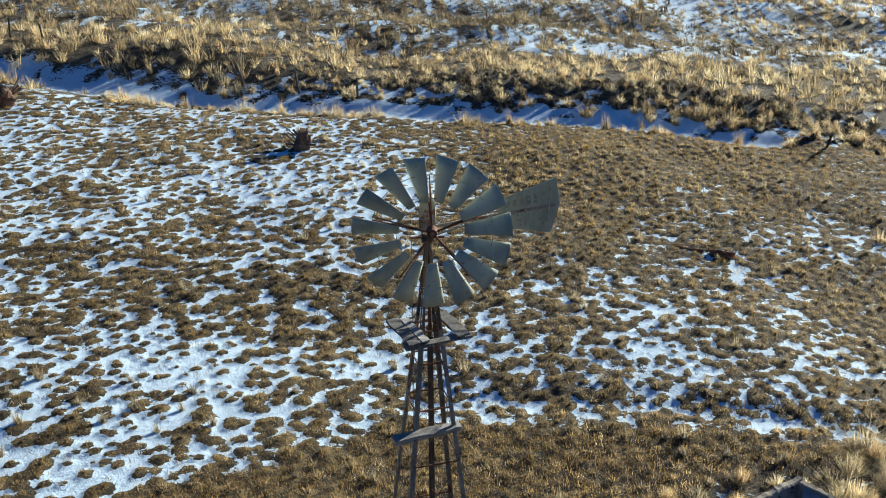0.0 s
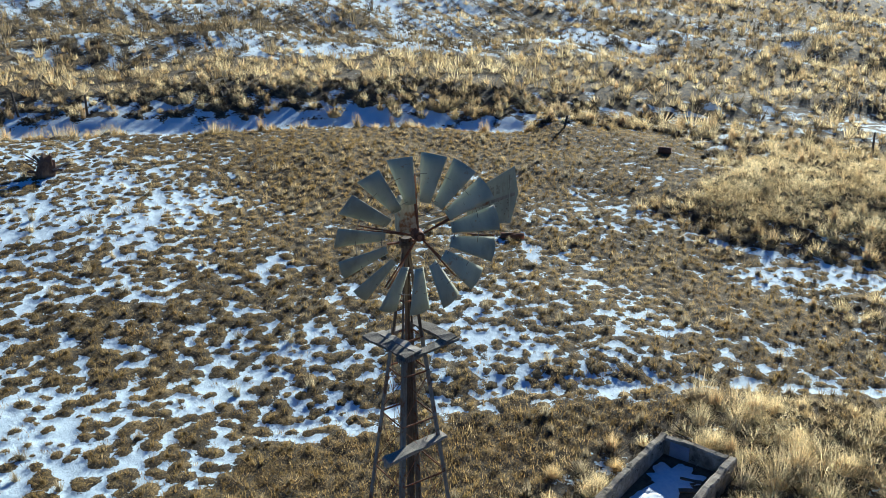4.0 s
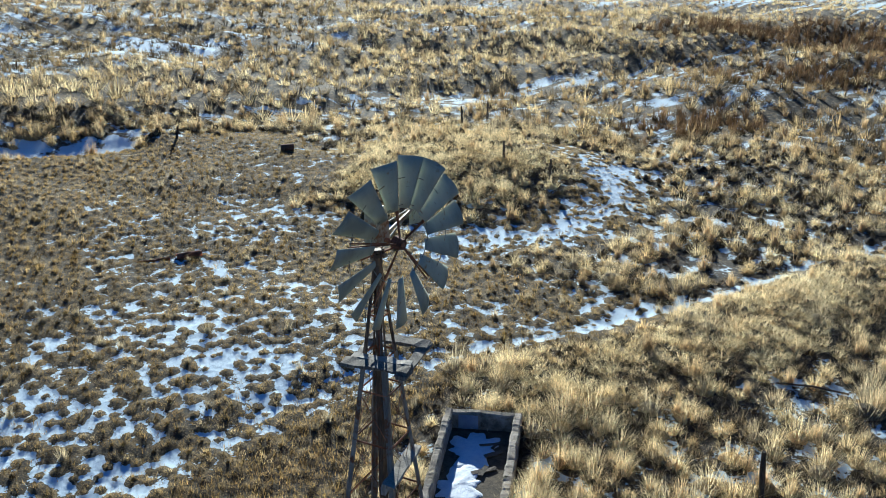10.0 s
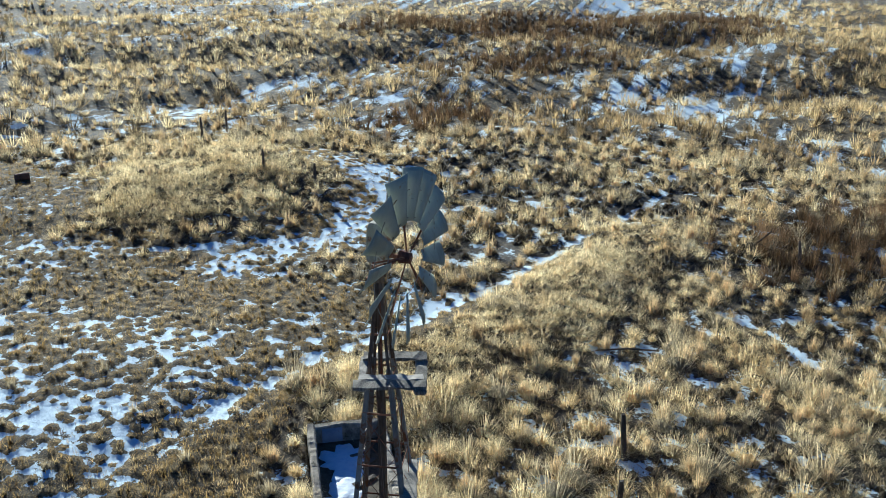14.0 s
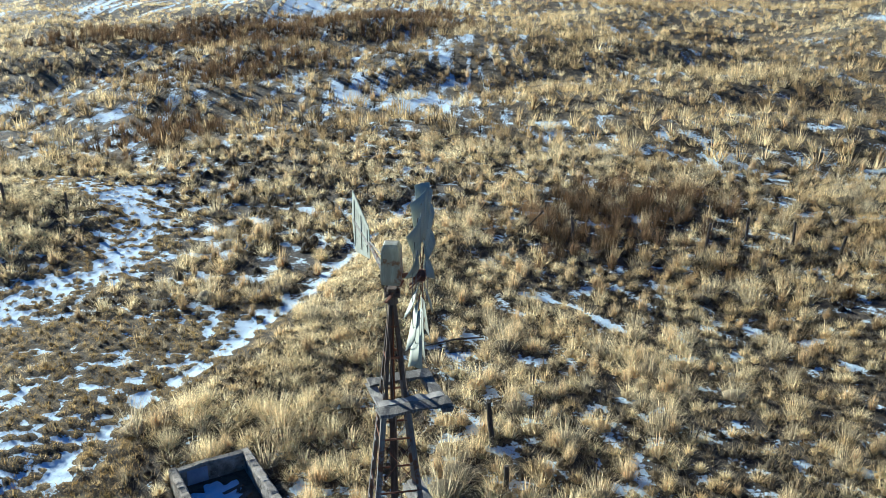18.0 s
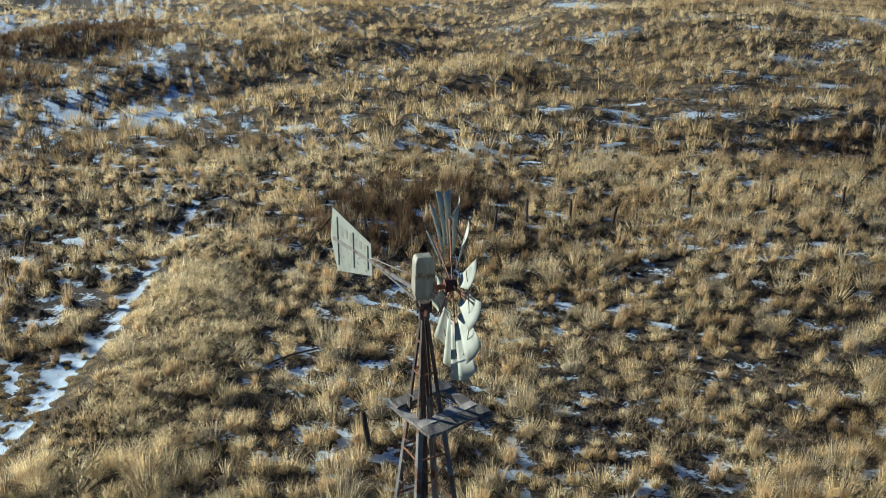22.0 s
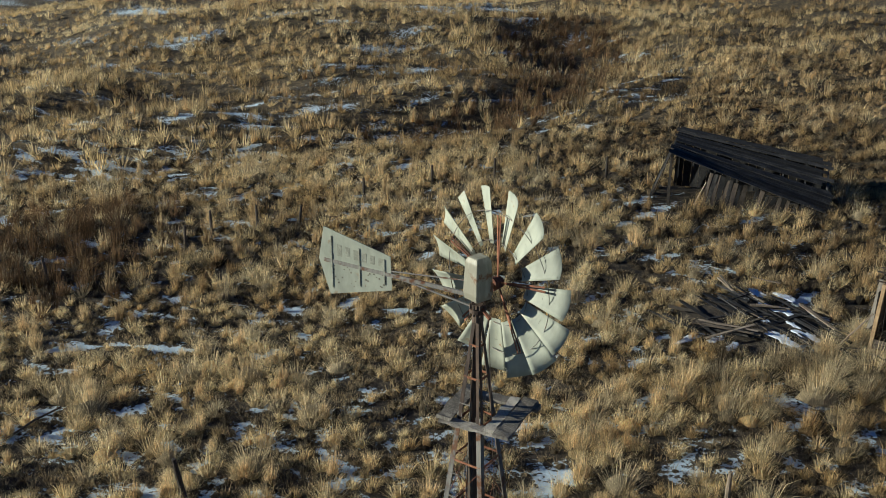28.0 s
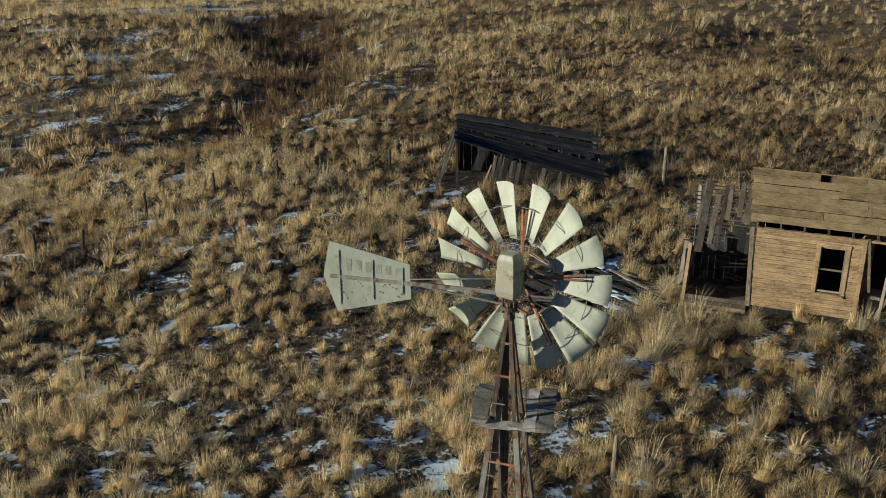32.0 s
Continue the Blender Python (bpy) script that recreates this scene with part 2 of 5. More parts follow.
def array_mesh(name, verts, tris, mat, attrs=None):
    """A mesh straight from arrays of corners and triangles, with float attributes per corner."""
    me = bpy.data.meshes.new(name)
    me.vertices.add(len(verts))
    me.vertices.foreach_set("co", np.asarray(verts, np.float32).ravel())
    k = tris.shape[1]
    me.loops.add(tris.size)
    me.loops.foreach_set("vertex_index", tris.astype(np.int32).ravel())
    me.polygons.add(len(tris))
    me.polygons.foreach_set("loop_start", np.arange(0, tris.size, k, dtype=np.int32))
    me.update(calc_edges=True)
    for key, values in (attrs or {}).items():
        me.attributes.new(key, "FLOAT", "POINT").data.foreach_set("value", np.asarray(values, np.float32))
    me.materials.append(mat)
    return me


# ---- lie of the land ----
def lattice(ix, iy, seed):
    h = (ix.astype(np.int64) * 374761393 + iy.astype(np.int64) * 668265263 + seed * 1274126177) & 0xFFFFFFFF
    h = ((h ^ (h >> 13)) * 1274126177) & 0xFFFFFFFF
    return ((h ^ (h >> 16)) & 0xFFFF) / 65535.0


def soft_noise(x, y, size, seed):
    """Smooth noise from 0 to 1 with lumps of that size in metres."""
    x, y = np.asarray(x, float) / size, np.asarray(y, float) / size
    ix, iy = np.floor(x), np.floor(y)
    fx, fy = x - ix, y - iy
    fx, fy = fx * fx * (3 - 2 * fx), fy * fy * (3 - 2 * fy)
    a, b = lattice(ix, iy, seed), lattice(ix + 1, iy, seed)
    c, d = lattice(ix, iy + 1, seed), lattice(ix + 1, iy + 1, seed)
    return (a * (1 - fx) + b * fx) * (1 - fy) + (c * (1 - fx) + d * fx) * fy


def smooth_step(v, lo, hi):
    t = np.clip((v - lo) / (hi - lo), 0, 1)
    return t * t * (3 - 2 * t)


def near_line(x, y, pts):
    """Distance to a polyline."""
    best = np.full(np.shape(x), 1e9)
    for (ax, ay), (bx, by) in zip(pts, pts[1:]):
        ux, uy = bx - ax, by - ay
        s = np.clip(((x - ax) * ux + (y - ay) * uy) / (ux * ux + uy * uy), 0, 1)
        best = np.minimum(best, np.hypot(x - ax - s * ux, y - ay - s * uy))
    return best


def blob(x, y, cx, cy, rx, ry, turn=0.0):
    """1 in the middle of an ellipse, falling to 0 about its edge."""
    c, s = math.cos(radians(turn)), math.sin(radians(turn))
    u, v = ((x - cx) * c + (y - cy) * s) / rx, (-(x - cx) * s + (y - cy) * c) / ry
    return np.exp(-1.4 * (u * u + v * v) ** 1.5)


DITCH = [(-40.0, 47.0), (-22.0, 41.0), (-14.6, 37.7), (-7.3, 36.0), (-2.5, 35.1), (2.2, 34.3), (7.9, 33.8), (12.0, 33.2), (17.0, 31.5)]
TRAIL = [(0.0, 9.2), (5.5, 8.8), (9.1, 7.9), (12.8, 6.5), (16.0, 5.4), (19.6, 4.1), (24.0, 2.9), (28.3, 1.9), (32.0, 1.0)]
BANK = [(11.5, 4.3), (14.5, 2.9), (19.4, 1.8), (23.7, 0.9)]
MOUND_TRAIL = [(16.3, 18.6), (18.0, 15.4), (19.8, 13.2), (22.8, 9.8), (23.2, 7.6)]
FAR_PATH = [(-40.0, 80.0), (-20.5, 63.7), (-10.7, 56.8), (-1.3, 52.6), (7.4, 49.8), (14.9, 47.4), (22.0, 44.0)]
FAR_TRAIL = [(27.0, 84.0), (21.7, 59.8), (17.8, 46.4)]
SNOW_STRIP = [(19.1, -2.4), (18.2, -4.0), (16.4, -5.4)]
CRESCENT = [(30.6, 17.0), (29.6, 14.2), (27.3, 12.1), (24.0, 11.3), (21.4, 11.5), (19.3, 12.4), (16.7, 13.2)]
VALE = [(84.0, 4.0), (66.6, -1.0), (51.5, 2.0), (44.0, -6.0), (37.0, -15.6), (36.0, -23.6), (34.5, -30.0)]
GULLY = [(32.5, -30.0), (34.0, -38.0), (38.0, -46.5), (45.0, -54.0), (54.0, -59.0)]
RIM = [(25.3, -24.0), (24.0, -28.0), (23.8, -33.0), (25.8, -43.0), (30.0, -51.0), (38.0, -60.0), (60.0, -72.0)]


def beyond(x, y, pts):
    """How far a place lies to the right of a polyline, walking along it: negative on the left."""
    best, side = np.full(np.shape(x), 1e9), np.zeros(np.shape(x))
    for (ax, ay), (bx, by) in zip(pts, pts[1:]):
        ux, uy = bx - ax, by - ay
        s = np.clip(((x - ax) * ux + (y - ay) * uy) / (ux * ux + uy * uy), 0, 1)
        d = np.hypot(x - ax - s * ux, y - ay - s * uy)
        side = np.where(d < best, np.sign((x - ax) * -uy + (y - ay) * ux) * -1, side)
        best = np.minimum(best, d)
    return best * side


def scrub(x, y):
    """1 on the raised flat of low russet scrub past the gully."""
    return smooth_step(beyond(x, y, RIM), -1.0, 1.5) * smooth_step(-y, 24, 30)


def ground_height(x, y):
    x, y = np.asarray(x, float), np.asarray(y, float)
    far = np.minimum(np.hypot(x, y) / 90.0, 1.0)
    out = smooth_step(np.hypot(x, y), 32, 60)
    slope = -0.055 * np.clip(x, -70, 130) + 0.006 * y
    h = slope + 0.03
    h = h + 0.52 * blob(x, y, 25.0, 18.8, 8.2, 5.2, -12)                    # blond mound
    h = h + 0.40 * np.exp(-(near_line(x, y, BANK) / 2.4) ** 2)             # bank beside the trail
    h = h - 0.65 * np.exp(-(near_line(x, y, VALE) / 4.0) ** 2)
    h = h - 1.15 * np.exp(-(near_line(x, y, GULLY) / 3.0) ** 2) + 0.7 * scrub(x, y) * smooth_step(-y, 31, 38)
    h = h + 2.1 * blob(x, y, 82.0, -46.0, 26.0, 17.0)                       # hill in the south-east
    h = h - 0.10 * np.exp(-(near_line(x, y, TRAIL) / 0.6) ** 2)
    h = h + 0.045 * np.clip(y - 46, 0, 50) * smooth_step(90 - x, 0, 40)
    d = near_line(x, y, DITCH)
    h = h - 0.45 * np.exp(-(d / 1.3) ** 2)
    h = h + 0.7 * smooth_step(y + 0.17 * x, 36.4, 40.5) * smooth_step(60 - y, 0, 10)
    h = h + (soft_noise(x, y, 9.0, 1) - 0.5) * (0.25 + 0.9 * far + 0.5 * out) + (soft_noise(x, y, 3.1, 2) - 0.5) * (0.12 + 0.25 * far + 0.4 * out)
    h = h + (soft_noise(x, y, 28.0, 3) - 0.5) * 1.8 * far
    # level bed of the water trough
    a, b = -0.862 * (x - 7.86) - 0.507 * (y - 5.4), 0.53 * (x - 7.86) - 0.848 * (y - 5.4)
    bed = (a > -0.05) & (a < 4.35) & (b > -0.05) & (b < 1.8)
    return np.where(bed, np.minimum(h, -0.46), h)


def ground_z(x, y):
    return float(ground_height(np.array([x]), np.array([y]))[0])


TRAIL_X, TRAIL_Y = [p[0] for p in TRAIL], [p[1] for p in TRAIL]


def field(x, y):
    """1 in the field of low tussocks on both sides of the trail."""
    south = np.interp(x, [-20, -6, 4, 7, 10, 13, 18, 23, 30], [3.0, 3.6, 4.2, 6.0, 6.4, 5.4, 3.6, 2.4, 0.6])
    f = smooth_step(y - south, -0.4, 0.6)
    f = f * smooth_step(33.3 - 0.12 * x + 0.6 - y, 0.0, 1.2)
    edge = 17.5 + 6.0 * smooth_step(y, 19.5, 23.5)
    f = f * smooth_step(edge + 3.0 * (soft_noise(x, y, 4.0, 9) - 0.5) - x, -1.5, 1.0)
    return np.maximum(f, np.clip(1.4 * np.exp(-(near_line(x, y, CRESCENT) / 1.7) ** 2), 0, 1))


def seen(x, y):
    """The ground on the side that the camera turns to."""
    north = (y > 3.5) & (x > -10.0 - 0.38 * (y - 5))
    south = (y < -7.5) & (x > -4.5 + 0.145 * (-10 - y))
    return north | south | ((y <= 3.5) & (y >= -7.5) & (x > 4.0 - 0.7 * np.abs(y)))


def snow_cover(x, y):
    """How far snow lies between the plants: 0 none, 1 closed."""
    n1, n2, n3 = soft_noise(x, y, 6.0, 11) - 0.5, soft_noise(x, y, 1.7, 12) - 0.5, soft_noise(x, y, 0.45, 13) - 0.5
    broken = 0.55 + 0.9 * soft_noise(x, y, 1.1, 14)
    f = field(x, y)
    brown = 0.45 * blob(x, y, 7.5, 23.0, 7.0, 5.0) + 0.5 * blob(x, y, 11.0, 29.0, 9.0, 6.0) - 0.10 * blob(x, y, -6.0, 18.5, 8.0, 3.0)
    wild = 0.325 + 0.12 * n1 + 0.24 * n2 + 0.82 * n3 - 0.06 * smooth_step(-y, 0, 9)
    low = 0.69 + 0.26 * n1 + 0.28 * n2 + 0.56 * n3 - brown
    low = low + 0.09 * smooth_step(16 - y, 0, 5) * smooth_step(16 - x, 0, 4) + 0.06 * smooth_step(4 - x, 0, 6) * smooth_step(y, 15, 18)
    low = low - 0.18 * smooth_step(x, 10, 15) * smooth_step(y, 5.5, 9)
    low = low - 0.75 * smooth_step(np.interp(x, [-14, -6, -2, 0] + TRAIL_X[1:], [3.8, 4.8, 7.2, 8.6] + TRAIL_Y[1:]) + 1.6 * n1 + 1.2 * n2 - y, -0.2, 1.2)
    s = wild * (1 - f) + low * f
    s = s + 0.16 * blob(x, y, -4.2, 10.2, 3.4, 2.6) + 0.06 * blob(x, y, -12.0, 27.5, 8.5, 5.0) + 0.08 * blob(x, y, -7.5, 24.5, 4.0, 2.6) + 0.16 * blob(x, y, 0.5, 21.5, 3.5, 2.5)
    s = s + 0.10 * blob(x, y, -1.0, 12.0, 6.0, 2.6) + 0.2 * blob(x, y, 8.5, 20.5, 3.0, 1.6) + 0.40 * blob(x, y, 11.5, 24.0, 3.0, 3.4) + 0.34 * blob(x, y, 14.5, 20.5, 2.5, 2.0) + 0.16 * blob(x, y, -0.5, 23.5, 4.0, 2.0)
    s = s + (0.40 * broken + 0.12 * smooth_step(x, 12, 15)) * np.exp(-(near_line(x, y, TRAIL) / 0.21) ** 2)
    s = s + (0.3 + 0.3 * broken) * np.exp(-(near_line(x, y - 0.5, DITCH) / 1.2) ** 2)
    s = s + 0.40 * broken * np.exp(-(near_line(x, y, MOUND_TRAIL) / 0.22) ** 2)
    s = s + 0.36 * broken * np.exp(-(near_line(x, y, FAR_PATH) / 0.5) ** 2) + 0.28 * broken * np.exp(-(near_line(x, y, FAR_TRAIL) / 0.4) ** 2)
    s = s + 0.5 * broken * np.exp(-(near_line(x, y, SNOW_STRIP) / 0.16) ** 2)
    s = s + 0.55 * np.exp(-(near_line(x, y, CRESCENT) / 1.1) ** 2)
    s = s + 0.14 * np.exp(-(near_line(x, y, VALE) / 2.5) ** 2) - 0.3 * scrub(x, y) + 0.4 * blob(x, y, 108.0, 28.0, 11.0, 20.0)
    s = s + 0.18 * blob(x, y, 14.0, 50.0, 18.0, 7.0) + 0.17 * blob(x, y, 24.0, 62.0, 9.0, 12.0) + 0.24 * blob(x, y, -11.0, 65.0, 9.0, 6.0) + 0.3 * blob(x, y, 12.0, 72.0, 20.0, 9.0)
    s = s + 0.34 * blob(x, y, 31.0, 51.0, 8.0, 5.0) + 0.22 * blob(x, y, 47.0, 28.5, 5.5, 2.0) + 0.2 * blob(x, y, 57.0, 4.5, 4.0, 8.0)
    s = s + 0.22 * blob(x, y, 38.0, 29.0, 5.0, 2.0) + 0.06 * blob(x, y, 36.0, -14.0, 5.0, 4.0) + 0.1 * blob(x, y, 46.0, -23.0, 6.0, 5.0)
    s = s + 0.3 * blob(x, y, 8.5, -29.3, 2.0, 1.3) + 0.14 * blob(x, y, 4.5, -33.5, 5.0, 1.2, 15) - 0.14 * blob(x, y, 2.3, -13.7, 3.0, 1.2) - 0.12 * blob(x, y, 3.8, -9.6, 1.6, 1.2) - 0.1 * blob(x, y, 11.4, -11.5, 2.0, 2.0)
    s = s + 0.45 * blob(x, y, 14.6, -11.0, 0.4, 0.25) + 0.35 * blob(x, y, 9.3, -9.3, 0.35, 0.4) + 0.35 * blob(x, y, 6.9, -9.9, 0.45, 0.3)
    s = s - 0.45 * blob(x, y, 25.0, 18.8, 7.0, 4.6, -12) - 0.4 * np.exp(-(near_line(x, y, BANK) / 2.0) ** 2)
    s = s - 0.25 * smooth_step(y + 0.17 * x, 38.3, 39.5) * smooth_step(47.5 - 0.1 * x - y, 0, 3)
    return s - 0.22 * (1 - seen(x, y))


def heath(x, y):
    """The flat beyond the ditch where growth stays low."""
    return np.clip(1.3 * blob(x, y, 6.0, 60.0, 34.0, 13.0, -12), 0, 1)


rng = np.random.default_rng(7)


def scatter(x0, x1, y0, y1, step, keep):
    """Jittered grid of places, thinned by keep(x, y) from 0 to 1."""
    nx, ny = int((x1 - x0) / step), int((y1 - y0) / step)
    gx, gy = np.meshgrid(np.arange(nx), np.arange(ny))
    x = x0 + (gx.ravel() + 0.5 + rng.uniform(-0.45, 0.45, nx * ny)) * step
    y = y0 + (gy.ravel() + 0.5 + rng.uniform(-0.45, 0.45, nx * ny)) * step
    ok = rng.uniform(size=len(x)) < keep(x, y)
    return x[ok], y[ok]


def cores(x, y, radius, height, tint, n=6, rings=((1.0, 0.0), (0.6, 0.75))):
    """Lumpy solid mounds added where the blades stand, to block light and deepen shade."""
    m, k = len(x), len(rings)
    out = []
    turn = rng.uniform(0, 6.3, (m, 1))
    for share, up in rings:
        a = (np.arange(n) / n)[None] * 2 * np.pi + turn + rng.uniform(-0.2, 0.2, (m, n))
        r = radius[:, None] * share * rng.uniform(0.78, 1.22, (m, n))
        px, py = x[:, None] + np.cos(a) * r, y[:, None] + np.sin(a) * r
        pz = ground_height(px, py) - 0.04 + height[:, None] * up * rng.uniform(0.8, 1.2, (m, n))
        out.append(np.stack([px, py, pz], -1))
    top = np.stack([x, y, ground_height(x, y) + height * rng.uniform(0.9, 1.1, m)], -1)[:, None]
    v = np.concatenate(out + [top], 1)
    f = []
    for q in range(n):
        j = (q + 1) % n
        for ring in range(k - 1):
            lo, hi = ring * n, (ring + 1) * n
            f += [(lo + q, lo + j, hi + j), (lo + q, hi + j, hi + q)]
        f += [((k - 1) * n + q, (k - 1) * n + j, k * n)]
    f = (np.arange(m) * (k * n + 1))[:, None, None] + np.array(f)[None]
    return v.reshape(-1, 3), f.reshape(-1, 3), np.repeat(tint, k * n + 1)


DOME = ((1.0, 0.0), (0.85, 0.52), (0.5, 0.86))
LOWDOME = ((1.0, 0.0), (0.65, 0.75))


def fan(x, y, radius, height, count, width, tint, arch=True, wind=(-0.15, -0.12), foot=0.35):
    """Tufts whose blades rise from a narrow foot and lean outwards to fill a dome, each bent over in three triangles or straight in one."""
    m = len(x) * count
    k = np.repeat(np.arange(len(x)), count)
    az, u = rng.uniform(0, 2 * np.pi, m), np.sqrt(rng.uniform(0, 1, m))
    ca, sa = np.cos(az), np.sin(az)
    reach = u * radius[k] * rng.uniform(0.75, 1.25, m)
    up = height[k] * np.sqrt(1 - 0.8 * u * u) * rng.uniform(0.5, 1.12, m)
    bx, by = x[k] + ca * u * foot * radius[k], y[k] + sa * u * foot * radius[k]
    az2 = az + rng.normal(0, 0.35, m)
    tx, ty = x[k] + np.cos(az2) * reach + wind[0] * up, y[k] + np.sin(az2) * reach + wind[1] * up
    gz = ground_height(bx, by)
    base, tip = np.stack([bx, by, gz - 0.03], 1), np.stack([tx, ty, gz + up], 1)
    sw = az + np.pi / 2 + rng.normal(0, 0.6, m)
    side = np.stack([np.cos(sw), np.sin(sw), np.zeros(m)], 1) * (width * rng.uniform(0.6, 1.3, m) * 0.5)[:, None]
    i = np.arange(m)[:, None]
    if not arch:
        return np.stack([base - side, base + side, tip], 1).reshape(-1, 3), i * 3 + np.array([[0, 1, 2]]), np.repeat(tint[k], 3)
    mid = base + (tip - base) * np.array([0.42, 0.42, 0.72])
    tip[:, 2] -= 0.12 * u * height[k]
    v = np.stack([base - side, base + side, mid - side * 0.85, mid + side * 0.85, tip], 1).reshape(-1, 3)
    f = np.concatenate([i * 5 + np.array([[0, 1, 3]]), i * 5 + np.array([[0, 3, 2]]), i * 5 + np.array([[2, 3, 4]])])
    return v, f, np.repeat(tint[k], 5)


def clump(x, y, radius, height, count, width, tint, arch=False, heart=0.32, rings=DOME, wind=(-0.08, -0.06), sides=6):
    """A tuft with an added heart, its darker tint painting the shade inside."""
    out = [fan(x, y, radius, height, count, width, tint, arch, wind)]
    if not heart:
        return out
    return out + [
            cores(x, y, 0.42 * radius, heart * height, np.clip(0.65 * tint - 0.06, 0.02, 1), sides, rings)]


def grass(name, label, batches, mat, category="grass"):
    vs, fs, ts, k = [], [], [], 0
    for v, f, t in batches:
        vs.append(v), fs.append(f + k), ts.append(t)
        k += len(v)
    me = array_mesh(name, np.concatenate(vs), np.concatenate(fs), mat, {"tint": np.concatenate(ts)})
    me.polygons.foreach_set("use_smooth", [True] * len(me.polygons))
    ob = new(name, me)
    return tagged(ob, label, category, kind="stuff")


# ---- ground ----
def spaced(runs, reach):
    """Coordinates: even steps within each run (from, to, step), then ever wider out to reach on both sides."""
    mid = np.concatenate([np.arange(lo, hi - step / 2, step) for lo, hi, step in runs] + [[runs[-1][1]]])

    def outward(step):
        out, at = [], 0.0
        while at < reach:
            step *= 1.09
            at += step
            out.append(at)
        return np.array(out)
    return np.concatenate([(mid[0] - outward(runs[0][2]))[::-1], mid, mid[-1] + outward(runs[-1][2])])


def tussocky(x, y):
    drifted = np.clip(snow_cover(x, y) - 0.75, 0, 0.5)
    return np.clip(0.97 - 0.7 * drifted, 0, 1) * field(x, y) * seen(x, y)


tus_x, tus_y = scatter(-22, 32, 3.0, 37, 0.375, tussocky)
tus_low = np.clip(1.2 * (0.7 * blob(tus_x, tus_y, 6.5, 22.0, 8.0, 5.0) + 0.8 * blob(tus_x, tus_y, 11.0, 29.0, 9.0, 6.0)), 0, 1)
tus_size = np.clip(0.32 * rng.lognormal(0, 0.24, len(tus_x)) * (0.75 + 0.5 * soft_noise(tus_x, tus_y, 2.2, 33)) * (1 - 0.36 * np.clip(2.0 * (snow_cover(tus_x, tus_y) - 0.8), 0, 1)) * (1 - 0.12 * tus_low), 0.09, 0.5)


def make_ground():
    xs, ys = spaced([(-16, 16, 0.1), (16, 32, 0.17)], 2600), spaced([(-14, 4, 0.22), (4, 20, 0.1), (20, 36, 0.15)], 2600)
    gx, gy = np.meshgrid(xs, ys)
    z, snow = ground_height(gx, gy), snow_cover(gx, gy)
    # every tussock of the field stands on a small hummock clear of snow
    hum = np.zeros_like(z)
    jx, jy = np.searchsorted(xs, tus_x), np.searchsorted(ys, tus_y)
    for ox in range(-4, 4):
        for oy in range(-4, 4):
            kx, ky = np.clip(jx + ox, 0, len(xs) - 1), np.clip(jy + oy, 0, len(ys) - 1)
            d = np.hypot(xs[kx] - tus_x, ys[ky] - tus_y)
            np.maximum.at(hum, (ky, kx), np.exp(-(d / (0.54 * tus_size)) ** 4))
    z, snow = z + 0.05 * hum, snow - 0.9 * hum
    far = smooth_step(np.hypot(gx, gy), 120, 900)
    z = z * (1 - far) + far * (-4.0)
    nx, ny = len(xs), len(ys)
    i = (np.arange(ny - 1)[:, None] * nx + np.arange(nx - 1)[None]).ravel()
    quads = np.stack([i, i + 1, i + nx + 1, i + nx], 1)
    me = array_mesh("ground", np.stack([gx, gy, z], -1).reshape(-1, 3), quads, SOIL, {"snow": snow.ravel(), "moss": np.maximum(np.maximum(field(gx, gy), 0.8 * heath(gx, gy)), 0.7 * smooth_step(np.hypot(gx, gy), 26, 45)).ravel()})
    me.polygons.foreach_set("use_smooth", [True] * len(me.polygons))
    tagged(new("ground", me), "brown soil with dry litter and patches of thin snow", "ground", kind="structure")


make_ground()


# ---- windmill ----
HOOD = weathered("rust_streaked_hood_sheet", (0.30, 0.285, 0.21), (0.44, 0.425, 0.32), (0.56, 0.54, 0.41), 6.0, (3, 3, 0.5), 0.55, 0.08, (0.20, 0.10, 0.04), 0.56, 0.2, 0.004)

PUMPWOOD = weathered("dark_pump_pole_wood", (0.045, 0.034, 0.024), (0.11, 0.085, 0.058), (0.21, 0.165, 0.115), 7.0, (6, 6, 0.7), 0.9, 0, (0.05, 0.035, 0.024), 0.6, 0.5, 0.008)


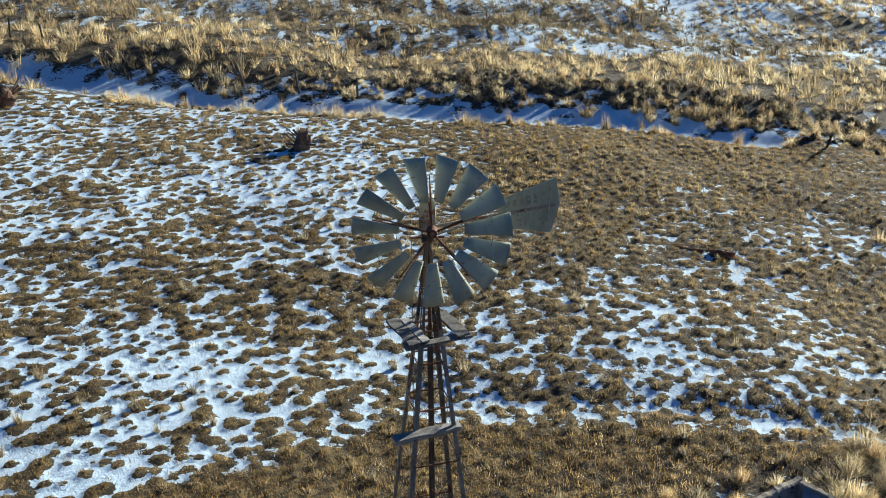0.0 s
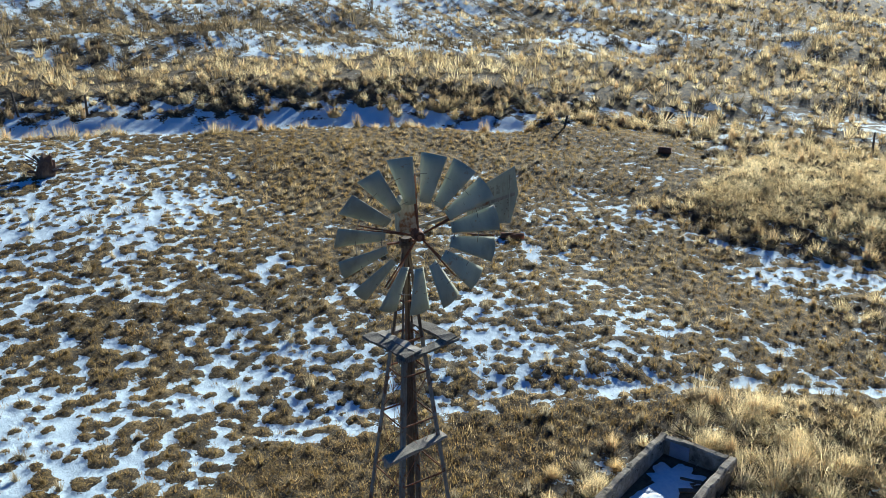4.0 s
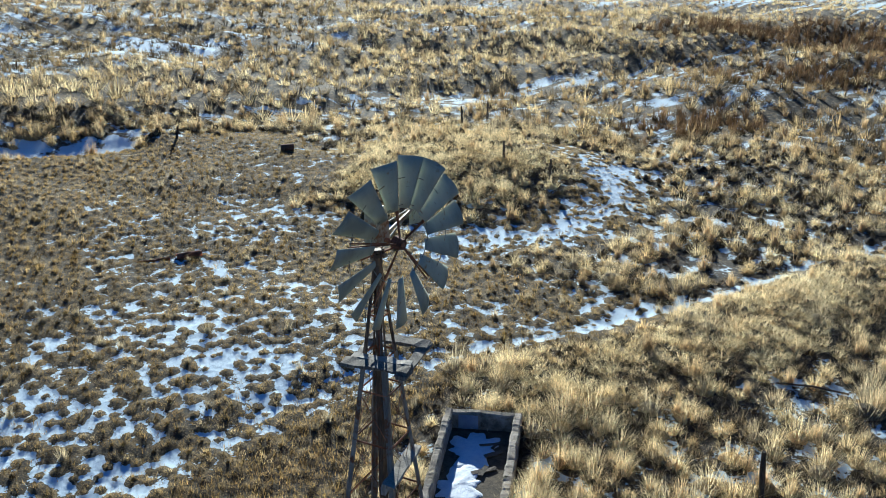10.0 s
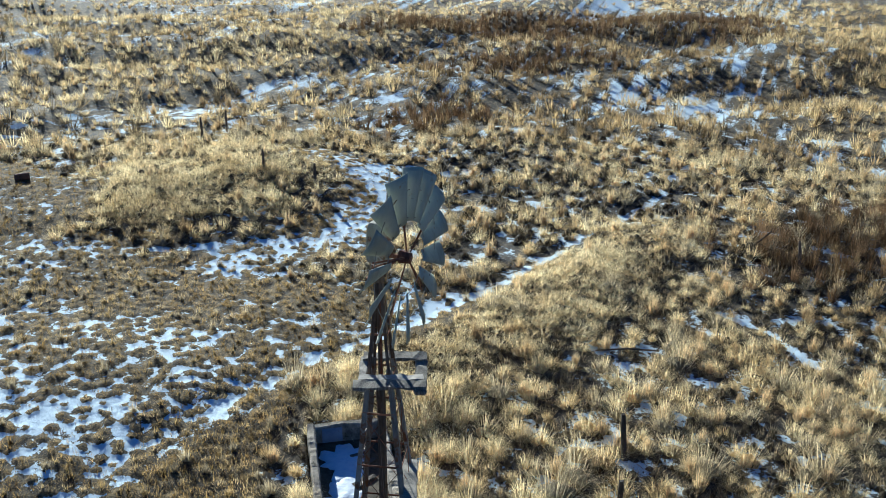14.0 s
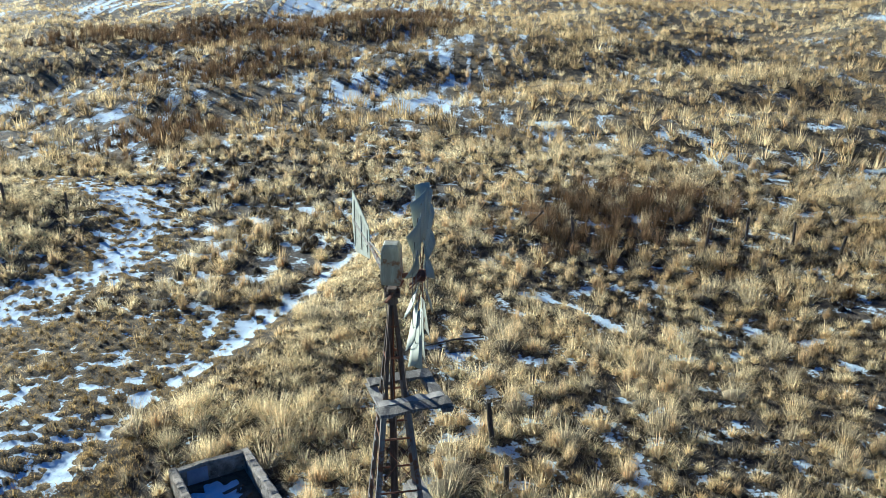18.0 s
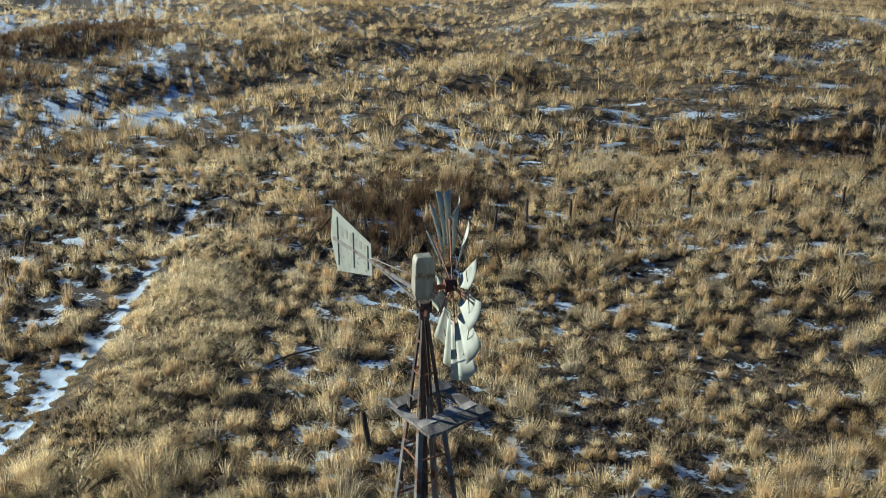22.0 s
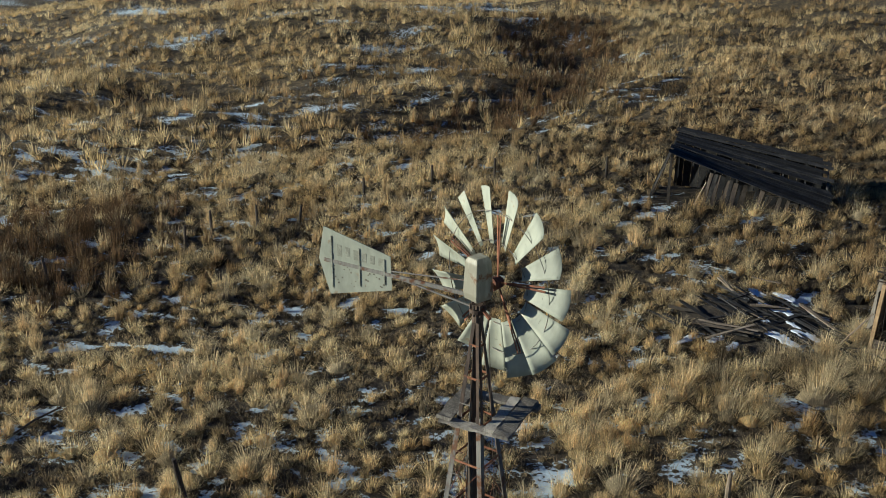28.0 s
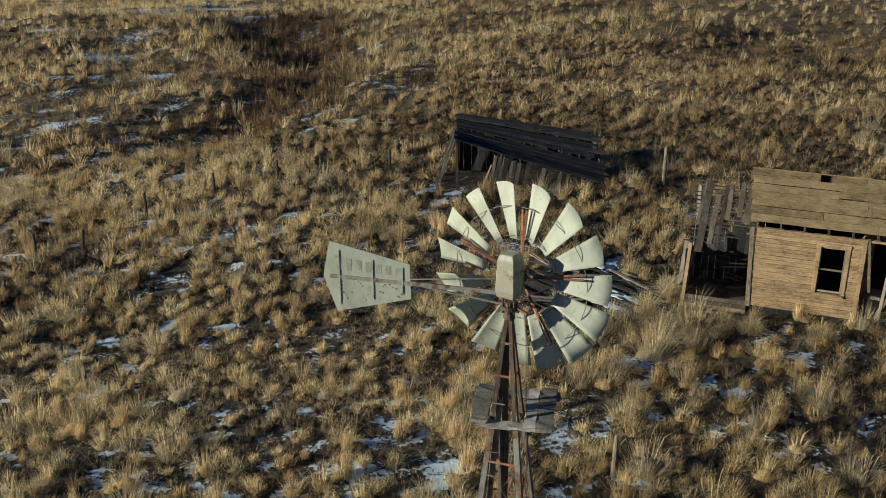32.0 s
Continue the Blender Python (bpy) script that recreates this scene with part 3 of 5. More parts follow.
def windmill():
    mill = thing("windmill", (0, 0, ground_z(0, 0)), "old farm windmill with galvanised blades on a four-legged steel tower", "windmill")
    z0 = ground_z(0, 0)
    TOP = 7.75 - z0

    def leg_r(z):
        return 0.03 + 0.142 * (TOP - z)

    az = [radians(a) for a in (147.5, 237.5, 327.5, 57.5)]

    def at(a, z, grow=0.0):
        r = leg_r(z) + grow
        return Vector((math.cos(a) * r, math.sin(a) * r, z))

    for a in az:
        bm = bmesh.new()
        c, s = math.cos(a), math.sin(a)
        for turn in (45, -45):
            t = a + math.pi + radians(turn)
            shift = Vector((math.cos(t), math.sin(t), 0)) * 0.026
            add_beam(bm, at(a, -0.1) + shift, at(a, 6.55) + shift, 0.055, 0.007, up=(-math.sin(t), math.cos(t), 0))
        part("leg", bm, IRON, mill)
        bm = bmesh.new()
        for turn in (45, -45):
            t = a + math.pi + radians(turn)
            shift = Vector((math.cos(t), math.sin(t), 0)) * 0.024
            add_beam(bm, at(a, 6.45) + shift * 1.25, at(a, TOP) + shift * 0.6, 0.036, 0.007, up=(-math.sin(t), math.cos(t), 0))
        part("leg_top", bm, BROWNIRON, mill, "rust-brown upper length of the leg")
    levels = [1.1, 2.3, 3.5, 4.55, 5.35, 6.0, 6.45, 6.95, 7.3]
    for z in levels:
        for k in range(4):
            bm = bmesh.new()
            add_beam(bm, at(az[k], z), at(az[(k + 1) % 4], z), 0.006, 0.024, up=(0, 0, 1))
            part("girt", bm, RUST, mill)
    for lo, hi in zip(levels[:5], levels[1:6]):
        for k in range(4):
            for a, b in ((az[k], az[(k + 1) % 4]), (az[(k + 1) % 4], az[k])):
                part("brace_rod", add_rod(bmesh.new(), at(a, lo + 0.02), at(b, hi - 0.02), 0.004, n=5), RUST, mill)
    # climbing pegs on one leg
    for k in range(16):
        z = 2.6 + 0.27 * k
        p = at(az[3], z)
        t = az[3] + math.pi * 0.75
        part("step_bolt", add_rod(bmesh.new(), p, p + Vector((math.cos(t), math.sin(t), 0)) * 0.13, 0.007, n=6), IRON, mill)
    part("pump_rod", add_rod(bmesh.new(), (0.01, 0, 0), (0.0, 0, TOP), 0.011, n=8), RUST, mill, "thin rusted pump rod")
    part("guide_pipe", add_rod(bmesh.new(), (0.02, 0.02, 6.2), (0.01, 0.01, TOP), 0.026, n=10), BROWNIRON, mill)
    part("pump_pole", add_beam(bmesh.new(), Vector((0.03, 0.03, 0.2)), Vector((0.02, 0.02, 6.3)), 0.075, 0.075, up=(0, 1, 0), cuts=12, rough=0.003), PUMPWOOD, mill, "thick dark brown wooden pump pole")
    # wooden platform round the tower
    zp = 6.52 - z0
    u, v = Vector((0.35, -0.937, 0)), Vector((0.937, 0.35, 0))

    def plank(p0, p1, w, name="platform_plank", label=""):
        bm = bmesh.new()
        add_beam(bm, p0, p1, w, 0.034, cuts=9, rough=0.011)
        part(name, bm, GREYWOOD, mill, label)

    c0 = Vector((-0.02, -0.12, zp + 0.05))
    for side, w in ((-0.33, 0.17), (-0.18, 0.11), (0.33, 0.17)):
        lo, hi = {-0.33: (0.39, 0.40), -0.18: (0.34, 0.37), 0.33: (0.33, 0.39)}[side]
        plank(c0 + v * side - u * lo, c0 + v * side + u * hi, w)
    for along, w, half in ((0.34, 0.13, 0.45), (-0.30, 0.11, 0.38)):
        plank(c0 + u * along - v * half + Vector((0, 0, -0.036)), c0 + u * along + v * half + Vector((0, 0, -0.036)), w)
    # heavy board bolted across the legs below
    plank((-0.49, -0.525, 5.17 - z0), (0.40, -0.18, 5.14 - z0), 0.16, "cross_board", "thick grey weathered board across the tower")
    bm = bmesh.new()
    add_beam(bm, (-0.47, -0.43, 5.06 - z0), (0.41, -0.08, 5.04 - z0), 0.06, 0.09, cuts=3, rough=0.004)
    part("cross_board", bm, GREYWOOD, mill)
    # head: turntable, gearbox cover
    part("turntable", add_rod(bmesh.new(), (0, 0, TOP - 0.12), (0, 0, TOP + 0.06), 0.06, 0.05, 14), BROWNIRON, mill, smooth=False)
    part("turntable_collar", add_rod(bmesh.new(), (0, 0, TOP - 0.02), (0, 0, TOP + 0.02), 0.085, 0.085, 16), BROWNIRON, mill)
    for k in range(7):
        a = 0.9 * k
        d = Vector((math.cos(a), math.sin(a), 0))
        part("bolt", add_rod(bmesh.new(), d * 0.072 + Vector((0, 0, TOP - 0.05)), d * 0.072 + Vector((0, 0, TOP + 0.07)), 0.012, n=6), BROWNIRON, mill)
    part("furl_lever", add_beam(bmesh.new(), Vector((-0.22, 0.05, TOP - 0.01)), Vector((0.2, -0.1, TOP + 0.05)), 0.03, 0.02), RUST, mill)
    part("furl_wire", add_rod(bmesh.new(), (-0.2, 0.05, TOP), (-0.25, -0.3, 1.2), 0.004, n=5), BROWNIRON, mill)
    WN = Vector((math.sin(radians(-3.5)), -math.cos(radians(-3.5)), 0))    # where the wheel faces
    WR = Vector((-WN.y, WN.x, 0))                                             # to its side
    bm = bmesh.new()
    rings = []
    for z, sx, sy in ((TOP + 0.12, 0.095, 0.095), (TOP + 0.19, 0.106, 0.108), (TOP + 0.51, 0.092, 0.095), (TOP + 0.565, 0.07, 0.075)):
        rings.append([bm.verts.new(WR * (a * sx) + WN * (b * sy + 0.0) + Vector((0, 0, z))) for a, b in ((-1, -1), (1, -1), (1, 1), (-1, 1))])
    for r, s in zip(rings, rings[1:]):
        for k in range(4):
            bm.faces.new((r[k], r[(k + 1) % 4], s[(k + 1) % 4], s[k]))
    bm.faces.new(rings[0][::-1])
    bm.faces.new(rings[-1])
    part("gearbox_cover", bm, HOOD, mill, "galvanised sheet-metal cover of the gearbox", bevel=0.008)
    # wheel
    HUB = Vector((0.06, 0, 7.935 - z0)) + WN * 0.30
    part("wheel_shaft", add_rod(bmesh.new(), Vector((0.03, 0, 7.935 - z0)) + WN * 0.05, HUB + WN * 0.06, 0.028, n=10), RUST, mill)
    part("wheel_hub", add_rod(bmesh.new(), HUB - WN * 0.07, HUB + WN * 0.05, 0.075, 0.06, 14), RUST, mill)
    up = UPV = Vector((0, 0, 1))

    def spoke_dir(phi):
        return WR * math.cos(phi) + up * math.sin(phi)

    PITCH, R0, R1 = radians(24), 0.40, 0.965
    N = 15
    for k in range(N):
        phi = radians(78.5 + 360 / N * k)
        rad = spoke_dir(phi)
        tan = spoke_dir(phi + math.pi / 2)
        wob = random.uniform(-0.06, 0.06)
        chord = (tan * math.cos(PITCH + wob) - WN * math.sin(PITCH + wob)).normalized()
        nrm = rad.cross(chord).normalized()
        bm = bmesh.new()
        grid = []
        for i in range(5):
            f = i / 4
            r = R0 + (R1 - R0) * f
            w = 0.122 + (0.302 - 0.122) * f
            row = []
            for j in range(7):
                s = j / 6 - 0.5
                bow = (0.25 - s * s) * w * 0.36
                edge = 0.012 * math.cos(s * math.pi) if i == 4 else 0
                row.append(HUB + rad * (r + edge) + chord * (s * w) + nrm * bow)
            grid.append(row)
        vf = [[bm.verts.new(p) for p in row] for row in grid]
        vb = [[bm.verts.new(p + nrm * 0.004) for p in row] for row in grid]
        for i in range(4):
            for j in range(6):
                bm.faces.new((vf[i][j], vf[i][j + 1], vf[i + 1][j + 1], vf[i + 1][j]))
                bm.faces.new((vb[i][j], vb[i + 1][j], vb[i + 1][j + 1], vb[i][j + 1]))
        rim = [(0, j) for j in range(7)] + [(i, 6) for i in range(1, 5)] + [(4, j) for j in range(5, -1, -1)] + [(i, 0) for i in range(3, 0, -1)]
        for (i, j), (p, q) in zip(rim, rim[1:] + rim[:1]):
            bm.faces.new((vf[i][j], vb[i][j], vb[p][q], vf[p][q]))
        sail = part("blade", bm, GALV, mill, smooth=True)
        # clips that hold the sail on the rims, and the stiffening bead near its tip
        for f, half in ((0.42, 0.10), (0.94, 0.47)):
            r = R0 + (R1 - R0) * f
            w = 0.122 + (0.302 - 0.122) * f
            bm = bmesh.new()
            pts = []
            for j in range(6):
                s = (j / 5 - 0.5) * 2 * half
                pts.append(HUB + rad * r + chord * (s * w) + nrm * ((0.25 - s * s) * w * 0.50 - 0.005))
            add_tube(bm, pts, 0.0035 if f < 0.9 else 0.0014, 5)
            part("clip" if f < 0.9 else "bead", bm, FADED if f < 0.9 else GALV, sail)
    for r, dy in ((0.44, -0.02), (0.74, -0.03)):
        pts = [HUB + spoke_dir(radians(360 * k / 48)) * r for k in range(48)]
        part("wheel_rim", add_tube(bmesh.new(), pts, 0.0045, 6, closed=True), IRON, mill)
    for k in range(5):
        phi = radians(94 + 72 * k)
        for off in (-0.03, 0.03):
            d = spoke_dir(phi + off)
            bm = bmesh.new()
            add_beam(bm, HUB + spoke_dir(phi) * 0.05 + WN * 0.01, HUB + d * 0.73 - WN * 0.03, 0.019, 0.006, up=WN)
            part("wheel_arm", bm, RUST, mill)
    # tail
    TD = Vector((0.944, 0.33, 0))
    zt = 7.94 - z0
    root = Vector((0, 0, zt - 0.07))
    part("tail_boom", add_beam(bmesh.new(), root + TD * 0.08 + Vector((0, 0, 0.02)), TD * 1.80 + Vector((0, 0, zt)), 0.022, 0.04), IRON, mill)
    part("tail_brace", add_rod(bmesh.new(), root + TD * 0.06 + Vector((0, 0, -0.10)), TD * 1.02 + Vector((0, 0, zt - 0.02)), 0.012, n=6), IRON, mill)
    part("tail_brace", add_rod(bmesh.new(), root + TD * 0.06 + Vector((0, 0, 0.17)), TD * 0.98 + Vector((0, 0, zt + 0.02)), 0.008, n=6), IRON, mill)
    bm = bmesh.new()
    nt = Vector((-TD.y, TD.x, 0))
    corners = [(0.975, 7.75), (1.735, 7.555), (1.865, 7.94), (1.79, 8.31), (0.985, 8.12)]
    rows = []
    for side in (0, 1):
        ring = [bm.verts.new(TD * a + nt * (0.0045 * (2 * side - 1)) + Vector((0, 0, b - z0))) for a, b in corners]
        rows.append(ring)
    bm.faces.new(rows[0])
    bm.faces.new(rows[1][::-1])
    for k in range(5):
        bm.faces.new((rows[0][k], rows[0][(k + 1) % 5], rows[1][(k + 1) % 5], rows[1][k]))
    vane = part("tail_vane", bm, GALV, mill, "galvanised tail vane with faded unreadable lettering")
    for f, lo, hi in ((1.06, 7.80, 8.08), (1.36, 7.72, 8.14), (1.70, 7.64, 8.22)):
        for s in (-1, 1):
            bm = bmesh.new()
            add_beam(bm, TD * f + nt * (0.009 * s) + Vector((0, 0, lo - z0)), TD * f + nt * (0.009 * s) + Vector((0, 0, hi - z0)), 0.014, 0.008, up=nt)
            part("vane_rib", bm, FADED, vane)
    # shot holes below the boom, worn raised lettering above it as plain bars
    bm = bmesh.new()
    rr = random.Random(5)
    for k in range(34):
        a, b = rr.uniform(1.05, 1.72), rr.uniform(7.70, 7.90)
        q = TD * a + Vector((0, 0, b - z0))
        add_rod(bm, q - nt * 0.0065, q + nt * 0.0065, rr.uniform(0.005, 0.010), n=6)
    part("shot_holes", bm, BROWNIRON, vane)["kind"] = "stuff"
    for k in range(7):
        f = k / 6
        a = 1.10 + 0.60 * f
        mid, hh = 8.035 + 0.045 * f, 0.085 + 0.05 * f
        for s in (-1, 1):
            bm = bmesh.new()
            add_beam(bm, TD * (a - 0.028) + nt * (0.005 * s) + Vector((0, 0, mid - z0)), TD * (a + 0.028) + nt * (0.005 * s) + Vector((0, 0, mid - z0)), 0.002, hh, up=UPV)
            part("letter_bar", bm, FADED, vane)
    return mill


windmill()


# ---- concrete water trough ----
def board(name, p0, p1, w, h, mat, parent, up=(0, 0, 1), cuts=3, rough=0.006, label=""):
    """One sawn board as a part of its own."""
    bm = bmesh.new()
    add_beam(bm, p0, p1, w, h, up=up, cuts=cuts, rough=rough)
    return part(name, bm, mat, parent, label)


def worn_wall(name, p0, p1, thick, z0, z1, parent, label=""):
    """A cast wall with chipped, uneven edges."""
    bm = bmesh.new()
    p0, p1 = Vector(p0), Vector(p1)
    d = (p1 - p0).normalized()
    s = Vector((-d.y, d.x, 0)) * thick / 2
    n = max(8, int((p1 - p0).length / 0.05))
    rows = []
    for k in range(n + 1):
        c = p0.lerp(p1, k / n)
        drop = 0.05 * noise.noise(Vector((c.x * 2, c.y * 2, 1))) - 0.08 * max(0, noise.noise(Vector((c.x * 4, c.y * 4, 5))) - 0.1) + 0.015 * noise.noise(Vector((c.x * 14, c.y * 14, 2)))
        ring = []
        for a, z, inset in ((-1, z0, 0), (-1, z1 + drop - 0.03, 0), (-1, z1 + drop, 0.03), (1, z1 + drop * 0.6, 0.03), (1, z1 + drop * 0.6 - 0.03, 0), (1, z0, 0)):
            j = 0.025 * noise.noise(Vector((c.x * 3, z * 5, c.y * 3 + a))) + 0.010 * noise.noise(Vector((c.x * 17, z * 9, c.y * 17 + a)))
            ring.append(bm.verts.new(c + s * (a * (1 - inset / thick * 2)) + s.normalized() * j + Vector((0, 0, z))))
        rows.append(ring)
    for r, q in zip(rows, rows[1:]):
        for k in range(6):
            bm.faces.new((r[k], r[(k + 1) % 6], q[(k + 1) % 6], q[k]))
    bm.faces.new(rows[0][::-1])
    bm.faces.new(rows[-1])
    return part(name, bm, mat=CONCRETE, parent=parent, label=label)


TANK_A, TANK_E, TANK_F = Vector((7.86, 5.40, 0)), Vector((-0.862, -0.507, 0)), Vector((0.53, -0.848, 0))
TANK_LEN, TANK_WID = 4.3, 1.74


def snow_slab(name, outline, z, label, thick=0.03, lumps=0.02, res=0.07):
    """A thin sheet of snow with a ragged edge that follows the given radius function of the angle."""
    cx, cy, radius = outline
    rings, seg = 10, 56
    bm = bmesh.new()
    mid = bm.verts.new((cx, cy, z(cx, cy) + thick))
    last = None
    for i in range(1, rings + 1):
        f = i / rings
        ring = []
        for k in range(seg):
            a = 2 * math.pi * k / seg
            r = radius(a) * f
            x, y = cx + math.cos(a) * r, cy + math.sin(a) * r
            h = thick * (1 - f ** 4) + lumps * noise.noise(Vector((x * 5, y * 5, 3))) * (1 - f ** 3) - (0.015 if i == rings else 0)
            ring.append(bm.verts.new((x, y, z(x, y) + h)))
        for k in range(seg):
            j = (k + 1) % seg
            if last is None:
                bm.faces.new((mid, ring[k], ring[j]))
            else:
                bm.faces.new((last[k], ring[k], ring[j], last[j]))
        last = ring
    me = finish(name, bm, SNOW, True)
    return tagged(new(name, me), label, "snow")


def snow_material():
    m, n, l, b = material("old_snow", 0.7)
    co = n.new("ShaderNodeTexCoord").outputs["Object"]
    f = noise_node(n, l, co, 9.0, 5, 0.65)
    r = ramp(n, [(0.3, (0.62, 0.71, 0.84)), (0.6, (0.78, 0.84, 0.92))])
    l.new(f, r.inputs[0])
    l.new(r.outputs[0], b.inputs["Base Color"])
    bump_node(n, l, b, f, 0.5, 0.03)
    return m


SNOW = snow_material()
SHEET = weathered("blue_grey_sheet", (0.15, 0.18, 0.25), (0.25, 0.29, 0.38), (0.36, 0.40, 0.48), 3.0, None, 0.55, 0.3, (0.16, 0.08, 0.04), 0.66, 0.2, 0.005)
TANWOOD = weathered("sunbleached_brown_siding", (0.12, 0.08, 0.042), (0.31, 0.215, 0.108), (0.47, 0.335, 0.18), 5.0, (0.8, 9, 9), 0.88, 0, (0.10, 0.07, 0.04), 0.64, 0.5, 0.008, 0.10)
ROOFWOOD = weathered("weathered_roof_boards", (0.10, 0.07, 0.032), (0.25, 0.18, 0.082), (0.40, 0.30, 0.145), 5.0, (0.8, 9, 9), 0.9, 0, (0.36, 0.21, 0.045), 0.65, 0.5, 0.01, 0.12)
# own tone of the shed boards; indoors it puts shade into the colour
BLACKWOOD = weathered("black_wood_and_indoor_shade", (0.006, 0.006, 0.006), (0.022, 0.022, 0.022), (0.085, 0.08, 0.072), 6.0, (1.0, 8, 8), 0.9, 0, None, 0.6, 0.6, 0.012)
POSTWOOD = weathered("dark_post_wood", (0.03, 0.025, 0.018), (0.08, 0.065, 0.048), (0.16, 0.13, 0.10), 8.0, (6, 6, 0.8), 0.92, 0, None, 0.6, 0.7, 0.012)
DULLWOOD = weathered("dull_brown_grey_boards", (0.04, 0.033, 0.024), (0.11, 0.09, 0.062), (0.20, 0.165, 0.115), 7.0, (6, 6, 0.8), 0.92, 0, (0.03, 0.025, 0.02), 0.58, 0.6, 0.01)
RUSSET = weathered("red_brown_dead_wood", (0.05, 0.028, 0.016), (0.13, 0.07, 0.04), (0.25, 0.15, 0.09), 8.0, (6, 6, 0.8), 0.92, 0, None, 0.6, 0.6, 0.01)
PALEWOOD = weathered("bleached_split_wood", (0.10, 0.08, 0.055), (0.24, 0.19, 0.13), (0.40, 0.33, 0.24), 8.0, (6, 6, 0.8), 0.92, 0, None, 0.6, 0.6, 0.01)


rs = random.Random(12)


def strip(length, width, turn):
    """Radius over the angle for a long, ragged strip."""
    p1, p2, p3 = rs.uniform(0, 6), rs.uniform(0, 6), rs.uniform(0, 6)

    def radius(t):
        e = length * width / math.hypot(width * math.cos(t - turn), length * math.sin(t - turn))
        return e * (1 + 0.16 * math.sin(3 * t + p1) + 0.15 * math.sin(7 * t + p2) + 0.10 * math.sin(13 * t + p3))
    return radius


def water_trough():
    gz = -0.36
    tank = thing("water_trough", (0, 0, gz), "long open concrete water trough with chipped walls, snow inside", "water trough")
    a = TANK_A
    b, c = a + TANK_F * TANK_WID, a + TANK_E * TANK_LEN
    d = c + TANK_F * TANK_WID
    e, f = TANK_E * 0.09, TANK_F * 0.09
    up = 0.47
    worn_wall("long_wall", a - e * 0 + f, c + f, 0.18, -0.3, up, tank)
    worn_wall("long_wall", b - f, d - f, 0.18, -0.3, up - 0.01, tank)
    worn_wall("end_wall", a + e + f * 2.02, b + e - f * 2.02, 0.18, -0.3, up - 0.012, tank)
    worn_wall("end_wall", c - e + f * 2.02, d - e - f * 2.02, 0.18, -0.3, up - 0.012, tank)
    bm = bmesh.new()
    mid = a.lerp(d, 0.5)
    add_beam(bm, a + TANK_F * TANK_WID / 2 + e + Vector((0, 0, 0.0)), c + TANK_F * TANK_WID / 2 - e, TANK_WID - 0.2, 0.08, cuts=6, rough=0.008)
    part("trough_floor", bm, MUD, tank)
    bm = bmesh.new()
    p = a + TANK_F * 0.55 + TANK_E * 0.21 + Vector((0, 0, 0.24))
    add_beam(bm, p - TANK_F * 0.22, p + TANK_F * 0.22, 0.35, 0.006, up=TANK_E, cuts=3, rough=0.004)
    part("sheet_plate", bm, SHEET, tank, "blue-grey metal sheet leaning on the end wall")
    for k in range(5):
        q = a + TANK_F * random.uniform(0.9, 1.4) + TANK_E * random.uniform(0.7, 2.6) + Vector((0, 0, 0.075))
        t = random.uniform(0, 3.1)
        v = Vector((math.cos(t), math.sin(t), 0)) * random.uniform(0.1, 0.28)
        board("broken_board", q - v, q + v, random.uniform(0.05, 0.12), 0.02, POSTWOOD, tank, rough=0.01)
    zf = gz + 0.045
    for along, across, length, width in ((1.0, 0.78, 0.78, 0.5), (2.35, 0.66, 0.85, 0.42), (3.5, 0.9, 0.5, 0.4)):
        c = a + TANK_F * across + TANK_E * along
        snow_slab("snow_patch", (c.x, c.y, strip(length, width, 3.67)), lambda x, y: zf, "old snow lying on the floor of the trough")


water_trough()


# ---- fence posts and branches ----
def fence_post(x, y, height, lean=(0, 0), r=0.055, label="dark weathered wooden fence post in dry grass", mat=None):
    z = ground_z(x, y)
    ob = thing("fence_post", (x, y, z), label, "fence post", "fence posts")
    bm = bmesh.new()
    n, rings = 8, []
    for k, f in enumerate((-0.12, 0.0, 0.3, 0.65, 0.96, 1.0)):
        c = Vector((lean[0] * f * height, lean[1] * f * height, f * height))
        rr = r * (1.0 if f < 0.96 else 0.8) * random.uniform(0.92, 1.08)
        rings.append([bm.verts.new(c + Vector((math.cos(2 * math.pi * j / n) * rr * random.uniform(0.9, 1.1), math.sin(2 * math.pi * j / n) * rr * random.uniform(0.9, 1.1), random.uniform(-0.02, 0.02) if k == 5 else 0))) for j in range(n)])
    for u, v in zip(rings, rings[1:]):
        for j in range(n):
            bm.faces.new((u[j], u[(j + 1) % n], v[(j + 1) % n], v[j]))
    bm.faces.new(rings[0][::-1])
    bm.faces.new(rings[-1])
    part("post", bm, mat or POSTWOOD, ob)
    return ob


NORTH_POSTS = [(-7.4, 39.0, 1.1, -0.35, 0.0), (-4.6, 37.8, 1.15, -0.12, 0.0), (-1.7, 37.0, 0.95, 0.0, 0.0), (-18.6, 44.0, 1.1, -0.1, 0), (-20.6, 44.8, 1.1, 0.05, 0),
         (19.1, 30.2, 0.6, 0.3, 0.1), (31.9, 23.8, 1.1, 0.0, 0.03), (33.8, 23.6, 1.1, 0.02, 0.0), (26.0, 16.9, 0.85, 0.03, 0.05), (25.9, 14.5, 0.9, 0.08, 0.02)]
SOUTH_POSTS = [(24.2, -4.5, 1.0, 0.08, 0.1), (23.7, -9.1, 1.1, 0.05, -0.1), (24.8, -10.8, 1.0, 0.0, 0.0), (23.9, -12.2, 1.1, 0.0, 0.0), (23.4, -13.7, 0.75, 0.1, -0.25),
         (23.9, -17.2, 1.05, 0.0, 0.0), (22.2, -22.9, 0.9, 0.0, 0.0), (21.1, -24.4, 0.95, 0.0, 0.0), (18.4, -25.6, 1.15, 0.0, 0.0), (23.6, -20.6, 0.85, 0.0, 0.0)]
